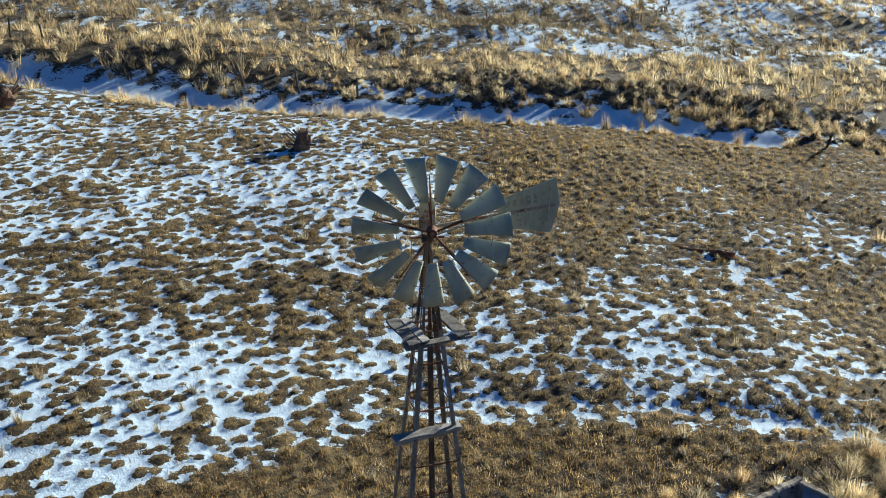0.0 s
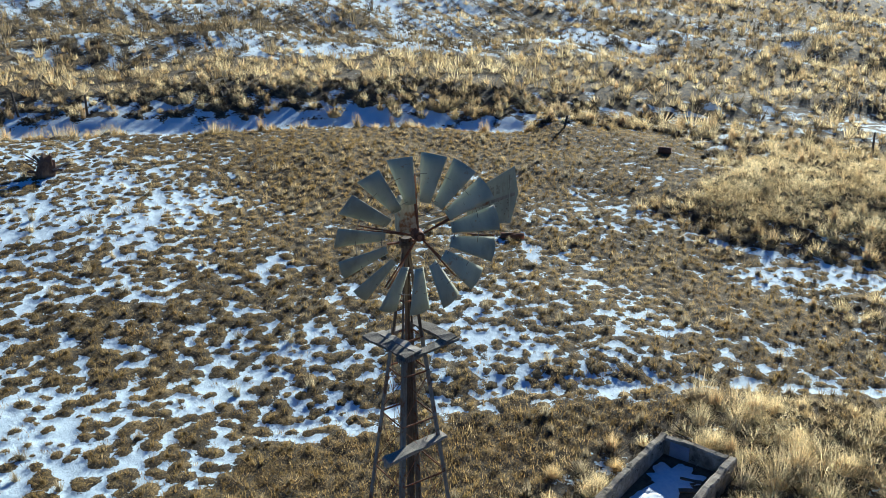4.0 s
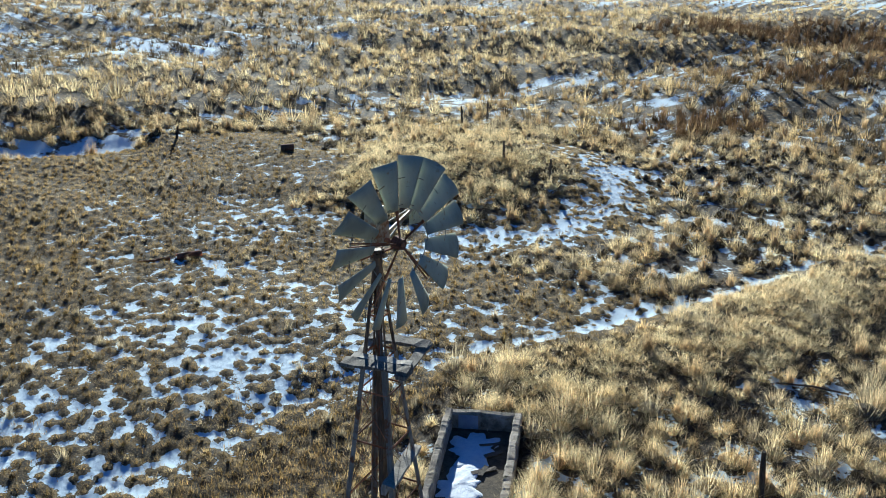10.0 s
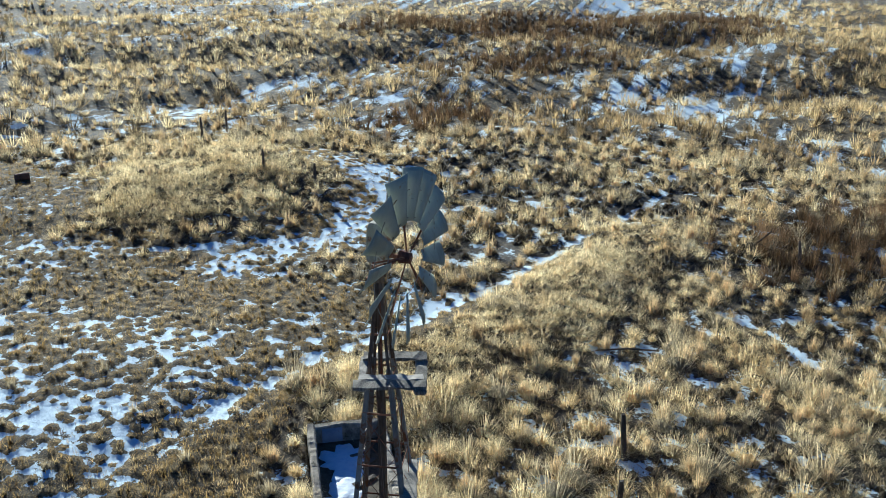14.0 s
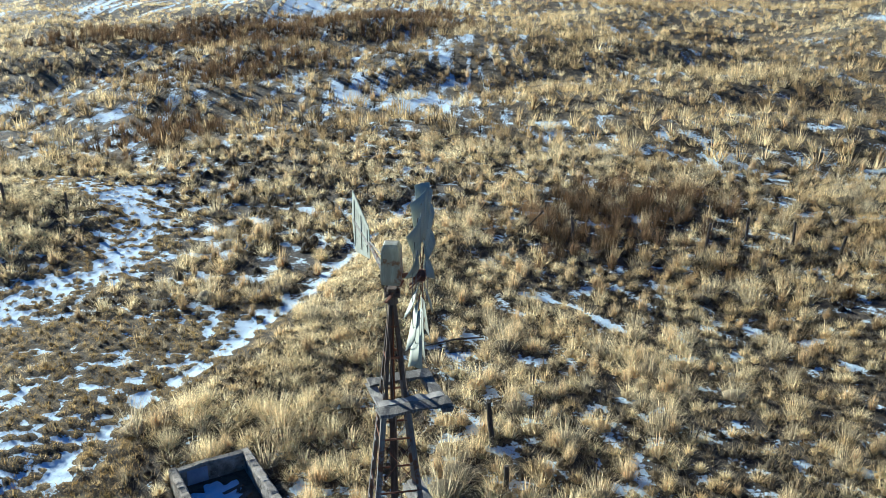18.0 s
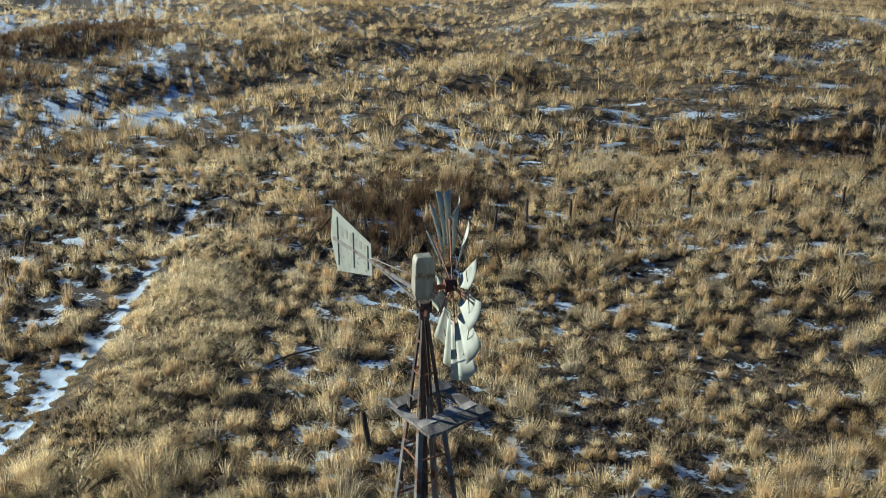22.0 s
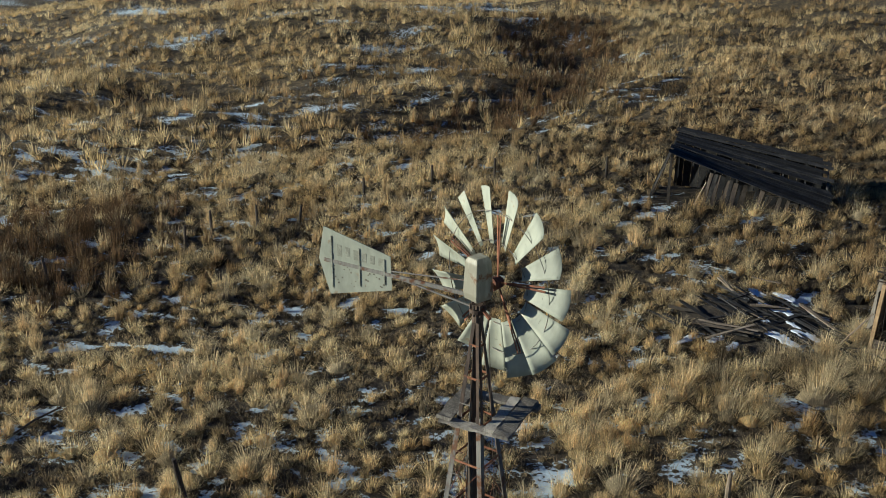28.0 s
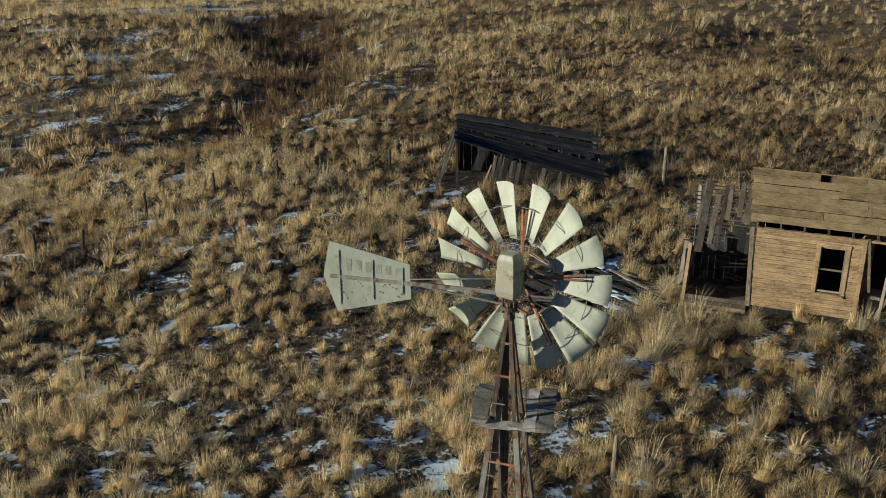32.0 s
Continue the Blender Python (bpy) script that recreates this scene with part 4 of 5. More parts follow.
for px, py, ph, lx, ly in NORTH_POSTS + SOUTH_POSTS:
    fence_post(px, py, ph, (lx, ly))
fence_post(9.62, -1.35, 1.05, (0.12, 0.10), 0.06, "leaning dark fence post among tall straw tufts")
fence_post(7.85, -1.6, 0.6, (0.02, 0.0), 0.06, "short broken dark fence post in the grass")
fence_post(1.85, -8.6, 1.0, (-0.02, 0.0), 0.055, "sunlit brown fence post among tall grass", PALEWOOD)
fence_post(7.5, -28.2, 1.5, (0.0, 0.0), 0.08, "tall square sunlit post near the collapsed shed", PALEWOOD)


def bent_branch(x, y, pts, r, label):
    z = ground_z(x, y)
    ob = thing("dead_branch", (x, y, z), label, "branch")
    for run in pts:
        part("limb", add_tube(bmesh.new(), [Vector(p) for p in run], r, 6), POSTWOOD, ob)


bent_branch(25.2, -3.1, [[(0, 0.5, 0.0), (0.05, 0.35, 0.22), (0.1, 0, 0.3), (0.05, -0.5, 0.1)], [(0.1, 0.1, 0.3), (0.05, -0.15, 0.6), (0, -0.35, 0.85)]], 0.03, "bent dark dead branch sticking out of the grass")
bent_branch(14.9, -0.0, [[(0.5, -1.2, 0.05), (0.2, -0.4, 0.12), (-0.1, 0.4, 0.06)]], 0.025, "thin pale stick lying in the grass")


# ---- brush piles ----
def brush_pile(x, y, size, count, label, seed):
    r = random.Random(seed)
    z = ground_z(x, y)
    ob = thing("brush_pile", (x, y, z), label, "brush pile")
    bm = bmesh.new()
    rings = []
    for k, (f, w) in enumerate(((-0.1, 1.0), (0.2, 0.9), (0.5, 0.7), (0.72, 0.4))):
        rings.append([bm.verts.new((math.cos(j * 0.6283) * w * size * r.uniform(0.3, 0.5) + 0.2 * f, math.sin(j * 0.6283) * w * size * r.uniform(0.25, 0.4), f * size * r.uniform(0.8, 1.25))) for j in range(10)])
    for u, v in zip(rings, rings[1:]):
        for j in range(10):
            bm.faces.new((u[j], u[(j + 1) % 10], v[(j + 1) % 10], v[j]))
    bm.faces.new(rings[-1])
    part("stump", bm, RUSSET, ob, "rotten red-brown stump")
    for k in range(count):
        a = r.uniform(0, 6.28)
        base = Vector((math.cos(a), math.sin(a), 0)) * size * r.uniform(0.0, 0.4) + Vector((0, 0, size * r.uniform(0.1, 0.5)))
        d = Vector((math.cos(a + r.uniform(-1, 1)), math.sin(a + r.uniform(-1, 1)), r.uniform(0.0, 1.6))).normalized() * size * r.uniform(0.35, 0.8)
        tip = base + d
        tip.z = max(tip.z, 0.03)
        part("limb", add_tube(bmesh.new(), [base, base + d * 0.5 + Vector((r.uniform(-1, 1), r.uniform(-1, 1), r.uniform(-0.5, 1))) * 0.06 * size, tip], r.uniform(0.02, 0.065) * size, 6), RUSSET if k % 3 else PALEWOOD, ob)


brush_pile(-3.85, 28.2, 1.0, 12, "uprooted red-brown stump with broken roots on the snowy field", 3)
brush_pile(-17.2, 32.9, 1.2, 26, "dark heap of dead branches at the edge of the field", 5)


# ---- rusted barrel and half-buried pipe ----
def barrel():
    x, y = 21.7, 25.7
    z = ground_z(x, y)
    ob = thing("barrel", (x, y, z), "rusted steel barrel lying on its side in the field", "barrel")
    d = Vector((0.75, -0.6, 0)).normalized()
    c = Vector((0, 0, 0.15))
    bm = bmesh.new()
    n, rings = 20, []
    for f, r in ((-0.33, 0.2), (-0.32, 0.215), (-0.3, 0.205), (-0.12, 0.205), (-0.11, 0.215), (-0.1, 0.205), (0.1, 0.205), (0.11, 0.215), (0.12, 0.205), (0.3, 0.205), (0.32, 0.215), (0.33, 0.2)):
        s = d.cross(Vector((0, 0, 1)))
        rings.append([bm.verts.new(c + d * (0.85 * f) + (s * math.cos(2 * math.pi * k / n) + Vector((0, 0, 1)) * math.sin(2 * math.pi * k / n)) * (0.8 * r)) for k in range(n)])
    for u, v in zip(rings, rings[1:]):
        for k in range(n):
            bm.faces.new((u[k], u[(k + 1) % n], v[(k + 1) % n], v[k]))
    part("drum", bm, RUST, ob)
    for f in (-0.268, 0.268):
        part("lid", add_rod(bmesh.new(), c + d * (f - 0.01), c + d * (f + 0.01), 0.156, n=20), RUST, ob)


barrel()


def old_pipe():
    """Rusted corrugated half shells, sunk in the grass in a row."""
    z = ground_z(9.6, 18.5)
    ob = thing("rusted_pipe", (9.6, 18.5, z), "rusted sheet-metal pipe, broken and half sunk in the grass", "pipe")
    d = Vector((0.89, -0.46, 0)).normalized()
    s = Vector((-d.y, d.x, 0))
    for f0, f1, r, lift in ((-1.65, -0.75, 0.08, -0.02), (-0.7, 0.35, 0.10, -0.02), (0.55, 1.35, 0.15, 0.0)):
        bm = bmesh.new()
        rows = []
        for k in range(9):
            f = f0 + (f1 - f0) * k / 8
            row = []
            for j in range(11):
                a = math.pi * (j / 10) * 1.05 - 0.08
                rr = r * (1 + 0.03 * math.sin(k * 2.2)) + 0.02 * noise.noise(Vector((f * 3, a * 2, 1)))
                row.append(bm.verts.new(d * f + s * math.cos(a) * rr + Vector((0, 0, math.sin(a) * rr * 0.85 + lift))))
            rows.append(row)
        for u, v in zip(rows, rows[1:]):
            for j in range(10):
                bm.faces.new((u[j], u[j + 1], v[j + 1], v[j]))
        bmesh.ops.solidify(bm, geom=list(bm.faces), thickness=0.012)
        part("shell", bm, RUST, ob)


old_pipe()


# ---- heap of planks ----
def plank_heap():
    cx, cy = 6.4, -16.8
    z = ground_z(cx, cy)
    ob = thing("plank_heap", (cx, cy, z), "collapsed heap of dark planks with snow lying between them", "plank heap")
    r = random.Random(11)
    bm = bmesh.new()
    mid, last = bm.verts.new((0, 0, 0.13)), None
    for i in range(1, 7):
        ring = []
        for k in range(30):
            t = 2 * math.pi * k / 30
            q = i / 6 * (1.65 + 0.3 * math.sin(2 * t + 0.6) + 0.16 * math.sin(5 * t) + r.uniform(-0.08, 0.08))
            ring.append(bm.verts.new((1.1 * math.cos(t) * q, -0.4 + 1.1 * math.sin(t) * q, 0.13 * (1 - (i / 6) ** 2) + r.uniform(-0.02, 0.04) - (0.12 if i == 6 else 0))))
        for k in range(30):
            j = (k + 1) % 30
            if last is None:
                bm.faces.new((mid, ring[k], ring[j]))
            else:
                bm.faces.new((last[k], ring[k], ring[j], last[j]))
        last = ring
    part("rotten_litter", bm, MUD, ob, "thin black debris mat under the planks")
    for k in range(58):
        a = r.choice((2.85, 2.75, 2.95, 2.8, 2.9, 1.35, 0.4, 3.3)) + r.uniform(-0.14, 0.14)
        c = Vector((r.uniform(-2.0, 1.9), r.uniform(-1.9, 1.5), r.uniform(0.08, 0.2)))
        c.y += 0.25 * c.x
        v = Vector((math.cos(a), math.sin(a), r.uniform(-0.05, 0.07))) * r.uniform(0.3, 0.9)
        board("plank", c - v, c + v, r.uniform(0.04, 0.13), 0.022, DULLWOOD if k % 9 == 0 else BLACKWOOD, ob, up=(r.uniform(-0.25, 0.25), r.uniform(-0.25, 0.25), 1), rough=0.012)
    # tan boards that lie on top, paler wood putting their sunlight into the colour
    for x0, y0, x1, y1, count in ((7.3, -15.5, 5.6, -16.05, 4), (8.6, -18.7, 7.6, -18.0, 2), (6.8, -17.6, 6.0, -18.0, 3), (6.5, -15.0, 5.9, -16.5, 1), (5.9, -18.7, 4.6, -17.9, 2), (7.9, -19.4, 6.9, -19.5, 1)):
        for q in range(count):
            p0 = Vector((x0 - cx + r.uniform(-0.05, 0.05), y0 - cy - 0.11 * q, 0.24 + r.uniform(-0.03, 0.04)))
            p1 = Vector((x1 - cx + r.uniform(-0.2, 0.2), y1 - cy - 0.11 * q, 0.27 + r.uniform(-0.03, 0.06)))
            board("plank", p0, p1, r.uniform(0.06, 0.1), 0.024, DULLWOOD if q % 2 else PALEWOOD, ob, rough=0.01)


plank_heap()
for sx, sy, length, width, turn in ((7.4, -18.9, 0.40, 0.17, 2.7), (6.6, -19.2, 0.42, 0.16, 2.9), (6.6, -18.2, 0.5, 0.12, 2.9), (6.0, -18.2, 0.36, 0.14, 2.7), (6.2, -17.3, 0.3, 0.13, 2.6),
                                    (5.5, -17.6, 0.3, 0.08, 2.8), (5.25, -16.6, 0.58, 0.19, 2.85), (4.8, -17.2, 0.5, 0.19, 2.9), (6.95, -14.9, 0.5, 0.13, 1.45), (6.4, -15.3, 0.3, 0.13, 1.5),
                                    (5.85, -15.2, 0.32, 0.11, 1.7), (5.3, -18.5, 0.38, 0.1, 2.6)):
    snow_slab("snow_patch", (sx, sy, strip(length, width, turn)), lambda x, y: ground_z(x, y) + 0.13, "thin snow lying on the heap of planks", 0.012)


# ---- house ----
HC, HD = Vector((1.62, -18.05, 0)), Vector((-0.9875, -0.158, 0))   # front corner, and the way along the front
HN = Vector((0.158, -0.9875, 0))                                     # from the front into the house
UP = Vector((0, 0, 1))


def house():
    z = ground_z(*HC.xy) - 0.05
    ob = thing("abandoned_house", (HC.x, HC.y, z), "abandoned unpainted wooden house with a plank roof and open windows", "house")
    r = random.Random(21)

    def P(a, b, h):
        return HD * a + HN * b + UP * h

    sill, eave, deep, length, ridge = 0.30, 2.56, 4.0, 6.2, 3.60
    roof0 = 2.76      # underside of the roof above the front wall
    wall_end = 2.72
    # front wall, course by course, with the window opening left free
    wx0, wx1, wz0, wz1 = 1.66, 2.30, 0.98, 2.28
    course = 0.118
    h = sill
    while h < eave - 0.04:
        runs = [(0.0, wall_end)]
        if h + course > wz0 and h < wz1:
            runs = [(0.0, wx0), (wx1, wall_end)]
        for a0, a1 in runs:
            o = 0.004 * r.uniform(-1, 1)
            board("siding_board", P(a0, 0.012 + o, h + course / 2), P(a1, 0.012 + o, h + course / 2 + r.uniform(-0.004, 0.004)), 0.022, course - 0.009, TANWOOD, ob, cuts=6, rough=0.004)
        h += course
    # walls behind the siding, end walls and back wall; near-black inside paints interior shade
    def slab(name, p0, p1, t, h0, h1, mat):
        mid0, mid1 = p0 + UP * ((h0 + h1) / 2), p1 + UP * ((h0 + h1) / 2)
        board(name, mid0, mid1, t, h1 - h0, mat, ob, cuts=2, rough=0.0)
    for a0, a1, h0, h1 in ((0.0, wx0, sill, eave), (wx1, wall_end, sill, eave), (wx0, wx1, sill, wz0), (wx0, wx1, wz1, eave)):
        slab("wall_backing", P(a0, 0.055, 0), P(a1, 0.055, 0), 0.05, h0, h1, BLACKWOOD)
    for k in range(20):
        hh = sill + k * course
        board("siding_board", P(0.0, 0.05, hh + course / 2), P(0.0, deep, hh + course / 2), 0.022, course - 0.006, TANWOOD, ob, cuts=2, rough=0.002)
    slab("end_wall", P(length, 0.9, 0), P(length, deep, 0), 0.1, sill, eave, TANWOOD)
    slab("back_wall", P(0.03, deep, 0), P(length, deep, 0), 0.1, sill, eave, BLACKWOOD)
    slab("partition_wall", P(wall_end, 0.08, 0), P(wall_end, deep - 0.1, 0), 0.08, sill, eave, TANWOOD)
    # near-black floor, interior shade in its colour
    bm = bmesh.new()
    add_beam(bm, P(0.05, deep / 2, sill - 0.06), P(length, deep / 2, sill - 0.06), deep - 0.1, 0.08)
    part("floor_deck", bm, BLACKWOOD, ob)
    # gable ends
    for a in (0.02, length):
        bm = bmesh.new()
        for s in (-0.04, 0.04):
            bm.faces.new([bm.verts.new(P(a + s, b, hh)) for b, hh in ((0.02, eave), (deep, eave), (deep / 2, ridge - 0.05))])
        part("gable", bm, TANWOOD, ob)
    # added near-black board, puts the shade under the wall into colour
    slab("skirting", P(0.0, 0.14, 0), P(length, 0.14, 0), 0.04, -0.25, sill, BLACKWOOD)
    # corner trim and window
    board("corner_trim", P(-0.02, -0.012, sill - 0.02), P(-0.12, -0.012, eave + 0.02), 0.11, 0.024, PALEWOOD, ob, up=HN, label="pale bleached corner board")
    board("corner_trim", P(wall_end, -0.012, sill - 0.05), P(wall_end, -0.012, eave), 0.10, 0.024, TANWOOD, ob, up=HN)
    win = part("window", add_beam(bmesh.new(), P(wx0 - 0.06, -0.02, wz0 - 0.05), P(wx1 + 0.06, -0.02, wz0 - 0.05), 0.09, 0.05), TANWOOD, ob, "paneless double-hung window with weathered trim")
    for a in (wx0 - 0.045, wx1 + 0.045):
        board("window_trim", P(a, -0.012, wz0 - 0.03), P(a, -0.012, wz1 + 0.09), 0.10, 0.026, TANWOOD, win, up=HN)
    board("window_trim", P(wx0 - 0.1, -0.016, wz1 + 0.05), P(wx1 + 0.1, -0.016, wz1 + 0.05), 0.026, 0.10, TANWOOD, win)
    for hh in (wz0 + 0.03, (wz0 + wz1) / 2, wz1 - 0.03):
        board("sash_rail", P(wx0, 0.03, hh), P(wx1, 0.03, hh), 0.03, 0.045, PALEWOOD, win)
    for a in (wx0 + 0.02, wx1 - 0.02):
        board("sash_stile", P(a, 0.03, wz0), P(a, 0.03, wz1), 0.03, 0.04, PALEWOOD, win, up=HN)
    # recessed porch: rear wall with a window, posts, loose rails
    pd = 0.95
    for k in range(20):
        hh = sill + k * course
        for a0, a1 in ((wall_end + 0.05, 3.0), (3.62, 4.3), (5.1, length)) if 0.85 < hh < 2.1 else ((wall_end + 0.05, 4.3), (5.1, length)):
            board("siding_board", P(a0, pd, hh + course / 2), P(a1, pd, hh + course / 2), 0.022, course - 0.006, TANWOOD, ob, cuts=2, rough=0.002)
    for a, lean in ((2.80, 0.18), (3.42, -0.12), (4.9, 0.0), (6.1, 0.0)):
        board("porch_post", P(a + lean, 0.03, sill if a > 3 else 1.15), P(a, 0.03, eave + 0.05), 0.07, 0.07, PALEWOOD, ob, up=HN)
    board("porch_brace", P(3.15, 0.02, 0.3), P(3.62, 0.04, 1.4), 0.09, 0.03, PALEWOOD, ob, up=HN)
    board("porch_brace", P(3.05, 0.05, 1.0), P(3.8, 0.05, 0.95), 0.03, 0.08, PALEWOOD, ob)
    board("door_panel", P(2.95, 0.5, 0.28), P(3.4, 0.62, 0.3), 0.03, 1.2, PALEWOOD, ob, label="pale loose door leaning in the porch")
    # rafters, and the roof boards on both slopes
    for k in range(11):
        a = 0.1 + k * 0.6
        for b0, b1 in ((-0.18, deep / 2), (deep + 0.18, deep / 2)):
            board("rafter", P(a - 0.1, b0 * 0.3 + (deep * 0.7 if b0 > 0 else 0), roof0 - 0.1), P(a - 0.2, b1, ridge - 0.06), 0.05, 0.11, POSTWOOD, ob, cuts=1, rough=0.0)
    board("wall_plate", P(0, 0.06, eave + 0.0), P(length, 0.06, eave + 0.0), 0.1, 0.06, TANWOOD, ob)
    slope = (ridge - roof0) / (deep / 2)
    nb = 7
    for side in (0, 1):
        for k in range(nb):
            b = -0.04 + (deep / 2 + 0.04) * (k + 0.5) / nb
            hh = roof0 + slope * b + 0.03
            bb = b if side == 0 else deep - b
            w = (deep / 2 + 0.04) / nb * 0.975
            a = -0.2 - 0.09 * b + r.uniform(-0.03, 0.03)
            while a < length + 0.2:
                run = r.uniform(1.6, 3.2)
                a1 = min(a + run, length + 0.28)
                if a1 - a > 0.25:
                    lift = r.uniform(-0.012, 0.012)
                    gaps = [(a, a1)]
                    if side == 0 and k == nb - 1 and a < 1.55 < a1:
                        gaps = [(a, 1.42), (1.72, a1)]
                    for g0, g1 in gaps:
                        if g1 - g0 > 0.1:
                            board("roof_board", P(g0 + 0.004, bb, hh + lift), P(g1 - 0.004, bb, hh + lift + r.uniform(-0.006, 0.006)), w, 0.024, ROOFWOOD, ob,
                                  up=(UP - HN * slope * (1 if side == 0 else -1)).normalized(), cuts=4, rough=0.006)
                a = a1
    return ob


house()


def lean_to():
    """The ruined addition at the end of the house: frame, back wall, a few roof boards left."""
    z = ground_z(*HC.xy) - 0.1
    ob = thing("ruined_lean_to", (HC.x, HC.y, z), "roofless ruined wooden lean-to with leftover boards and laths", "shed")
    r = random.Random(31)

    def P(a, b, h):
        return HD * -a + HN * b + UP * h

    W = 1.8
    board("corner_post", P(W, 0.0, -0.1), P(W - 0.1, 0.05, 1.95), 0.09, 0.09, TANWOOD, ob, up=HN)
    board("corner_post", P(W + 0.12, 0.15, 0.6), P(W + 0.02, 0.2, 2.0), 0.12, 0.03, GREYWOOD, ob, up=HN)
    board("corner_post", P(W, 2.0, -0.1), P(W, 2.0, 3.0), 0.09, 0.09, GREYWOOD, ob, up=HN)
    board("prop", P(W + 0.75, -0.1, 0.0), P(W + 0.05, 0.0, 1.1), 0.04, 0.04, PALEWOOD, ob)
    # side wall stubs, back wall boards, floor: near-black to paint the shade inside
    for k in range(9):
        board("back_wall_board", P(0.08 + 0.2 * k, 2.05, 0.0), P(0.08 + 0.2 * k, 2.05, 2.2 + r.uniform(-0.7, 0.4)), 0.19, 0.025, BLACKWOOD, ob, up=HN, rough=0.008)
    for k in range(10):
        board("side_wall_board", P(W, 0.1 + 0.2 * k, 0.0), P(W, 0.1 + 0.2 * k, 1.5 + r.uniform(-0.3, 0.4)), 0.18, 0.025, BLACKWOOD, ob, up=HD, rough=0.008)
    for k in range(3):
        board("front_board", P(0.06, -0.01, 0.12 + 0.13 * k), P(W - 0.05, -0.01, 0.1 + 0.13 * k), 0.022, 0.12, POSTWOOD if k else TANWOOD, ob, rough=0.008)
    bm = bmesh.new()
    add_beam(bm, P(0.05, 1.0, 0.1), P(W, 1.0, 0.1), 1.95, 0.06)
    part("floor_deck", bm, BLACKWOOD, ob)
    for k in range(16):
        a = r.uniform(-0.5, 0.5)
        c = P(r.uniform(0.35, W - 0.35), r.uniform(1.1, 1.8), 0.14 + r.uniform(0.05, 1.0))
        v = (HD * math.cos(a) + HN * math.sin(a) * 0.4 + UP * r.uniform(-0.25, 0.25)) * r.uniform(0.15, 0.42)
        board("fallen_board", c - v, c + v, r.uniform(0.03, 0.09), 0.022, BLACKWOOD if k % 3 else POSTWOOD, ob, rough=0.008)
    # laths across, and the roof boards that still hang on them
    def roof_at(b):
        return 1.98 + 0.55 * b
    for k in range(16):
        b = 0.05 + 0.135 * k
        board("lath", P(W + r.uniform(-0.08, 0.22), b, roof_at(b)), P(W - r.choice((0.5, 1.0, 1.5, 1.75)), b + r.uniform(-0.03, 0.03), roof_at(b) + r.uniform(-0.02, 0.02)), 0.06, 0.022, r.choice((DULLWOOD, POSTWOOD)), ob, rough=0.006)
    for a, b0, b1, w, mat in ((1.64, 0.55, 2.1, 0.10, DULLWOOD), (1.46, -0.30, 2.05, 0.20, DULLWOOD), (1.20, -0.02, 1.6, 0.14, DULLWOOD), (1.02, -0.20, 1.95, 0.10, POSTWOOD), (0.86, 0.85, 2.0, 0.13, DULLWOOD),
                              (0.56, 0.95, 2.1, 0.14, POSTWOOD), (0.34, 0.80, 2.05, 0.20, POSTWOOD), (0.10, 0.85, 1.9, 0.14, DULLWOOD)):
        board("roof_board", P(a, b0, roof_at(b0) + 0.03), P(a + r.uniform(-0.06, 0.06), b1, roof_at(b1) + 0.03), w, 0.024, mat, ob, up=(UP - HN * 0.55).normalized(), rough=0.012, cuts=5)
    for k in range(26):
        a = r.uniform(0, 3.1)
        c = P(r.uniform(-3.4, 2.3), r.uniform(-0.75, -0.25), 0.06 + r.uniform(0, 0.12))
        v = (HD * math.cos(a) + HN * math.sin(a) * 0.5 + UP * r.uniform(-0.1, 0.15)) * r.uniform(0.25, 0.6)
        board("fallen_board", c - v, c + v, r.uniform(0.05, 0.14), 0.022, r.choice((POSTWOOD, BLACKWOOD, GREYWOOD)), ob, rough=0.008)


lean_to()


